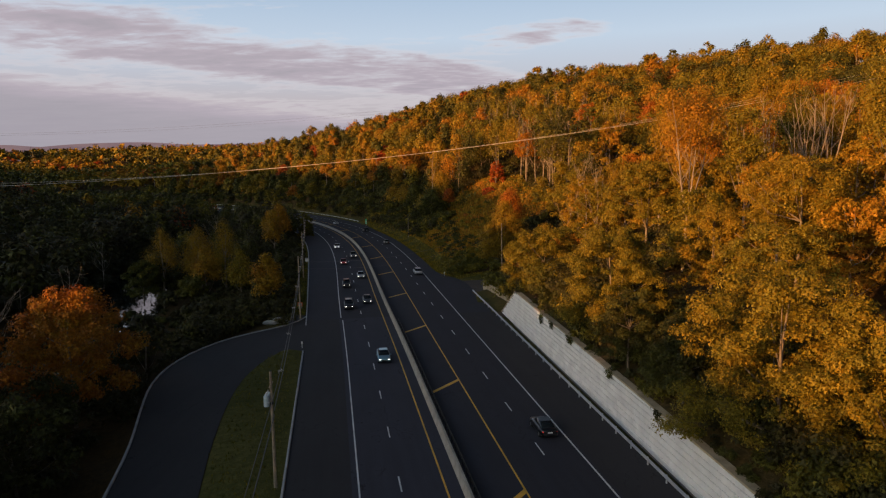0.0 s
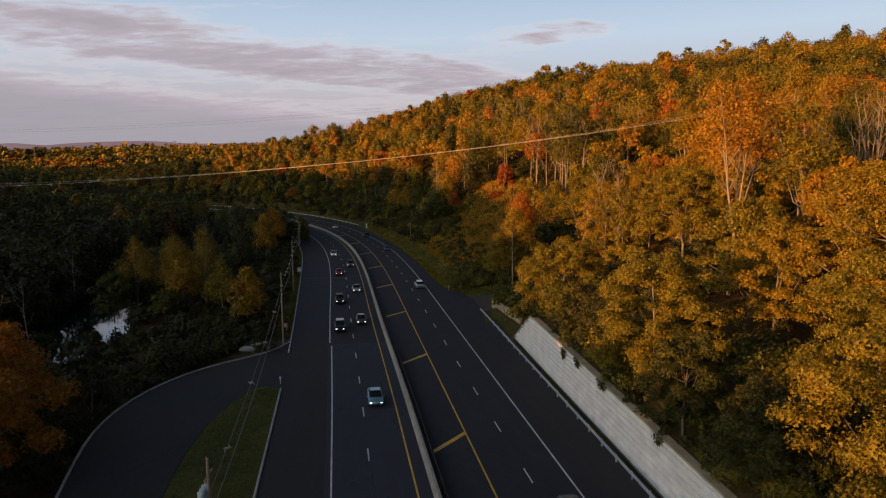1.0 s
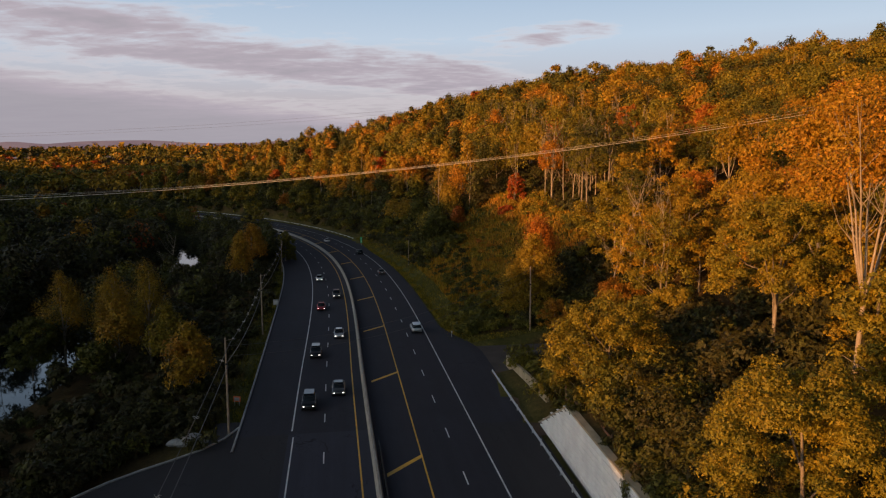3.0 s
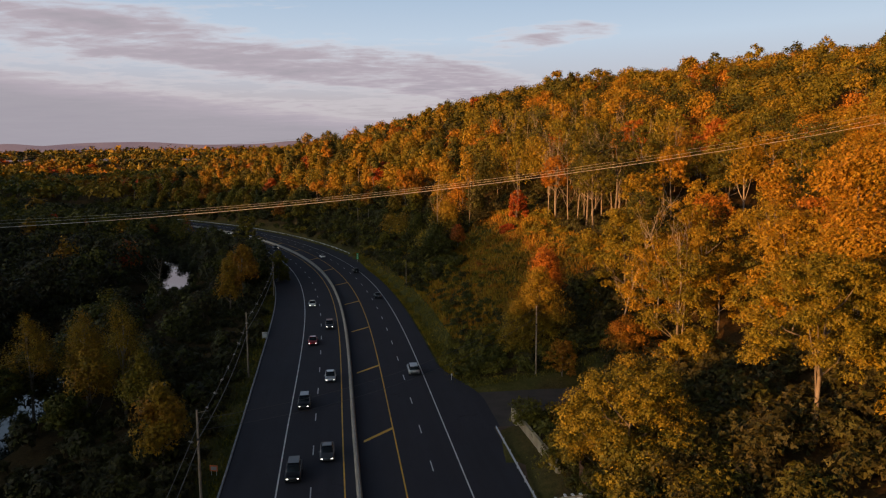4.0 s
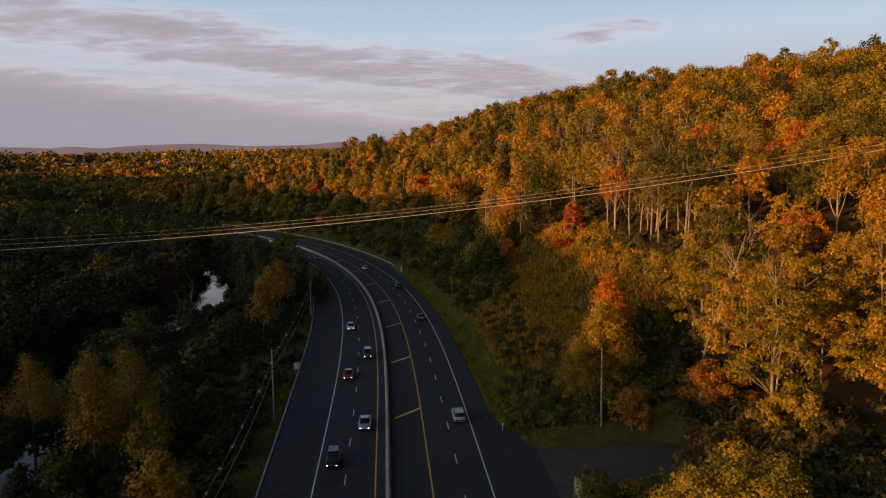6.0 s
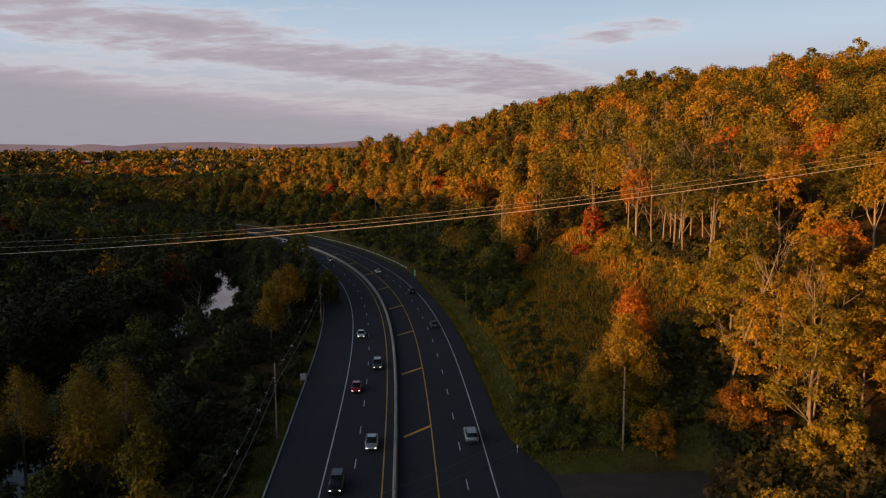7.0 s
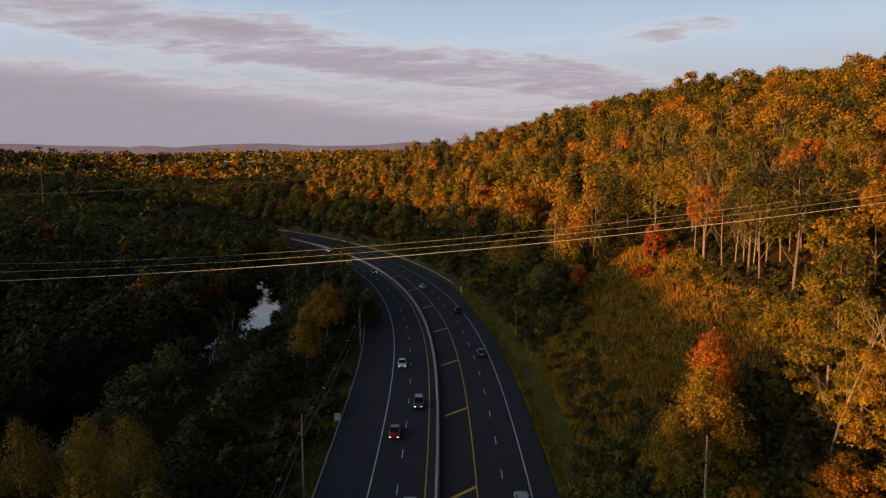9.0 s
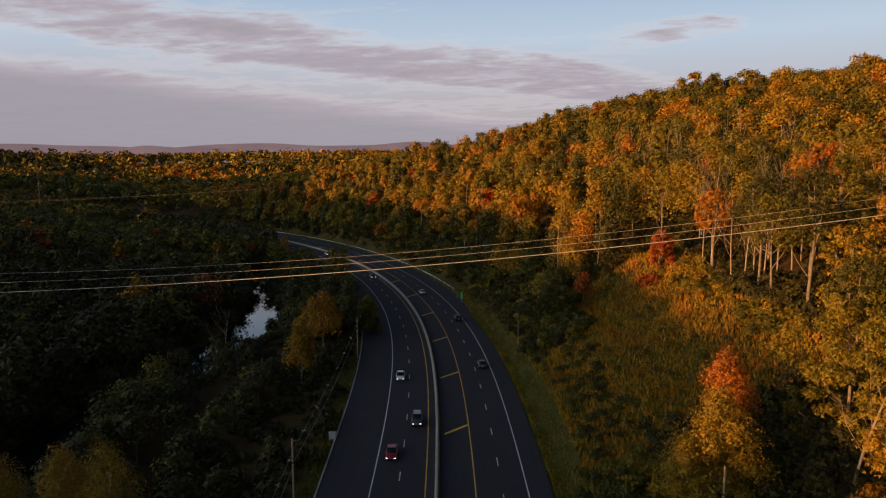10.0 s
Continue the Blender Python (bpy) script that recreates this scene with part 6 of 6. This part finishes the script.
def shell(rows, mat_name=None):
    """A skin through cross-sections; each row is (y, half width low, half width high, z low, z mid, z high)."""
    bm = bmesh.new()
    rings = []
    for y, w0, w1, z0, zm, z1 in rows:
        wm = max(w0, w1) * 1.0
        prof = [(-w0 * 0.92, z0), (-wm, (z0 + zm) / 2), (-wm, zm), (-w1, z1 - 0.05), (-w1 * 0.86, z1), (w1 * 0.86, z1), (w1, z1 - 0.05), (wm, zm), (wm, (z0 + zm) / 2), (w0 * 0.92, z0)]
        rings.append([bm.verts.new((x, y, z)) for x, z in prof])
    for a, b in zip(rings[:-1], rings[1:]):
        for k in range(len(a)):
            j = (k + 1) % len(a)
            bm.faces.new((a[k], a[j], b[j], b[k]))
    bm.faces.new(rings[0][::-1])
    bm.faces.new(rings[-1])
    bmesh.ops.recalc_face_normals(bm, faces=bm.faces)
    for f in bm.faces:
        f.smooth = True
    return bm


SHAPES = {  # body rows, cabin rows (front is +y)
    "saloon": ([(-2.35, 0.70, 0.66, 0.42, 0.70, 0.92), (-2.25, 0.86, 0.80, 0.30, 0.72, 1.00), (-1.2, 0.90, 0.84, 0.24, 0.72, 1.00), (0.9, 0.90, 0.84, 0.24, 0.70, 0.95), (1.95, 0.88, 0.80, 0.26, 0.62, 0.84), (2.30, 0.74, 0.64, 0.36, 0.58, 0.74)],
               [(-1.75, 0.74, 0.70, 0.96, 0.98, 1.02), (-0.95, 0.76, 0.60, 0.96, 1.10, 1.42), (0.15, 0.76, 0.60, 0.94, 1.10, 1.45), (1.15, 0.74, 0.70, 0.90, 0.93, 0.97)]),
    "suv": ([(-2.35, 0.74, 0.72, 0.46, 0.80, 1.05), (-2.25, 0.92, 0.88, 0.34, 0.84, 1.12), (-1.2, 0.95, 0.90, 0.30, 0.84, 1.12), (0.9, 0.95, 0.90, 0.30, 0.82, 1.10), (2.05, 0.92, 0.86, 0.32, 0.76, 1.02), (2.35, 0.80, 0.72, 0.42, 0.72, 0.90)],
            [(-2.28, 0.82, 0.78, 1.08, 1.10, 1.14), (-2.0, 0.82, 0.68, 1.08, 1.25, 1.66), (0.1, 0.82, 0.68, 1.08, 1.25, 1.72), (1.15, 0.80, 0.76, 1.04, 1.07, 1.11)]),
}


def car(s, o, paint_mat, shape, word, oncoming):
    rz = heading(s) + (math.pi if oncoming else 0)
    t = thing("car", rp(s, o, 0.008), rz, f"{word} {shape if shape != 'suv' else 'sport utility car'} on the highway {'with lit headlamps' if oncoming else 'seen from behind'}", "car", "cars on the highway")
    body_rows, cab_rows = SHAPES[shape]
    body = part("body", shell(body_rows), paint_mat, t)
    cab = part("cabin_glass", shell(cab_rows), M_GLASS, t, "dark tinted windows")
    top = cab_rows[2][5]
    y0, y1 = cab_rows[1][0], cab_rows[2][0]
    w = cab_rows[1][2]
    part("roof", box_bm(2 * w * 0.98, y1 - y0 + 0.1, 0.05, (0, (y0 + y1) / 2, (cab_rows[1][5] + top) / 2 - 0.015), 0.02, rot=Matrix.Rotation(math.atan2(top - cab_rows[1][5], y1 - y0), 4, "X")), paint_mat, t)
    for x in (-1, 1):
        for y in (-1.42, 1.42):
            wheel = part("wheel", cyl_bm(0.20, 0.20, 0.235, 14, (x * 0.80 - 0.1175, y, 0.335), Matrix.Rotation(radians(90), 4, "Y")), M_RIM, t)
            bm = bmesh.new()
            geom = bmesh.ops.create_cone(bm, cap_ends=False, segments=18, radius1=0.335, radius2=0.335, depth=0.22)["verts"]
            inner = bmesh.ops.create_cone(bm, cap_ends=False, segments=18, radius1=0.215, radius2=0.215, depth=0.22)["verts"]
            ed = [e for e in bm.edges if abs(e.verts[0].co.z - e.verts[1].co.z) < 1e-4]
            bmesh.ops.bridge_loops(bm, edges=[e for e in ed if e.verts[0].co.z > 0])
            bmesh.ops.bridge_loops(bm, edges=[e for e in ed if e.is_valid and e.verts[0].co.z < 0])
            bmesh.ops.transform(bm, matrix=Matrix.Translation((x * 0.80, y, 0.335)) @ Matrix.Rotation(radians(90), 4, "Y"), verts=bm.verts)
            part("tyre", bm, M_TYRE, wheel)
        fy, fz = body_rows[-1][0], body_rows[-1][4]
        part("headlamp", box_bm(0.26, 0.12, 0.11, (x * 0.60, fy - 0.05, fz - 0.02), 0.03), M_HEAD if oncoming else M_RIM, t)
        part("tail_lamp", box_bm(0.30, 0.10, 0.16, (x * 0.60, body_rows[0][0] + 0.06, body_rows[0][4] - 0.02), 0.03), M_TAIL, t)
        part("mirror", box_bm(0.18, 0.10, 0.13, (x * 0.99, 0.78, cab_rows[3][3] - 0.02), 0.03), paint_mat, t)
    part("grille", box_bm(0.8, 0.05, 0.16, (0, body_rows[-1][0] + 0.0, body_rows[-1][3] + 0.02), 0.02), M_TRIM, t)
    part("bumper", box_bm(1.3, 0.06, 0.14, (0, body_rows[0][0] - 0.02, body_rows[0][3] + 0.02), 0.02), M_TRIM, t)
    part("number_plate", box_bm(0.5, 0.02, 0.12, (0, body_rows[0][0] - 0.02, body_rows[0][4] - 0.06)), M_WHITEP, t)
    return t


PAINTS = {"silver": car_paint("silver_paint", (0.55, 0.56, 0.58), 0.6), "black": car_paint("black_paint", (0.012, 0.012, 0.014)), "white": car_paint("white_paint", (0.72, 0.72, 0.70), 0.0),
          "dark grey": car_paint("grey_paint", (0.08, 0.085, 0.09)), "light blue": car_paint("blue_paint", (0.22, 0.38, 0.48)), "red": car_paint("red_paint", (0.42, 0.012, 0.02)), "teal": car_paint("teal_paint", (0.02, 0.20, 0.20))}
for s, o, c, shape, on in ((126.5, -12.7, "black", "suv", True), (131.8, -8.9, "dark grey", "saloon", True), (151.3, -12.6, "black", "suv", True), (164.3, -8.8, "silver", "saloon", True),
                           (204, -8.9, "dark grey", "suv", True), (230.5, -12.6, "white", "saloon", True), (370, -9.0, "black", "saloon", True), (405, -12.5, "silver", "suv", True), (452, -9, "white", "saloon", True),
                           (88.5, -8.8, "light blue", "saloon", True), (58, 5.4, "black", "saloon", False), (166, 5.6, "silver", "suv", False), (238.5, 5.4, "dark grey", "saloon", False), (286, 5.5, "black", "suv", False),
                           (330, 1.9, "white", "saloon", False), (190, -12.4, "red", "saloon", True)):
    car(s, o, PAINTS[c], shape, c, on)

# ---- blocks of the retaining wall ----
BL, BH, BT = 1.24, 0.62, 0.28
TILT = math.atan(0.0245)


def block_corners(l, h0, h1, d=BT, c=0.05):
    """A block from 0 to l along, with chamfered front edges; its face looks to -x."""
    f = [(0, c, c), (0, l - c, c), (0, l - c, h1 - c), (0, c, h0 - c)]
    m = [(c, 0, 0), (c, l, 0), (c, l, h1), (c, 0, h0)]
    b = [(d, 0, 0), (d, l, 0), (d, l, h1), (d, 0, h0)]
    q = [[3, 2, 1, 0]] + [[k, (k + 1) % 4, 4 + (k + 1) % 4, 4 + k] for k in range(4)] + [[4 + k, 4 + (k + 1) % 4, 8 + (k + 1) % 4, 8 + k] for k in range(4)]
    return np.array(f + m + b, float), np.array(q)


def build_blocks():
    g = np.random.RandomState(95)
    v, q = block_corners(BL - 0.065, BH - 0.065, BH - 0.065)
    full = fast_mesh("block", v, q, M_BLOCK)
    rest, made = [], 0
    for row in range(10):
        z = 0.02 + row * BH
        for k in range(-6, 95):
            s = k * BL + (0.5 * BL if row % 2 else 0.0)
            e = s + BL
            if s < -6 or e > WALL_END + 10.6:
                continue
            t0, t1 = float(wall_top(np.array(s))) - z - 0.03, float(wall_top(np.array(e))) - z - 0.03
            if max(t0, t1) < 0.1:
                continue
            proud = g.uniform(-0.012, 0.012)
            whole = min(t0, t1) > BH
            m = Matrix.Translation(rp(s + 0.011, wall_o(s) - 0.06 + proud, z)) @ Matrix.Rotation(heading(s) - TILT, 4, "Z")
            if whole and made < 300 and 50 < s < 92:
                ob = part_me("block", full, wall)
                ob.matrix_basis = m
                made += 1
                continue
            v, q = block_corners(BL - 0.065, max(0.05, min(BH, t0) - 0.065), max(0.05, min(BH, t1) - 0.065))
            mm = np.array(m)
            rest.append((v @ mm[:3, :3].T + mm[:3, 3], q))
    ob = part_me("block_courses", fast_mesh("block_courses", *joined(rest), M_BLOCK), wall)
    tagged(ob, kind="stuff")


build_blocks()
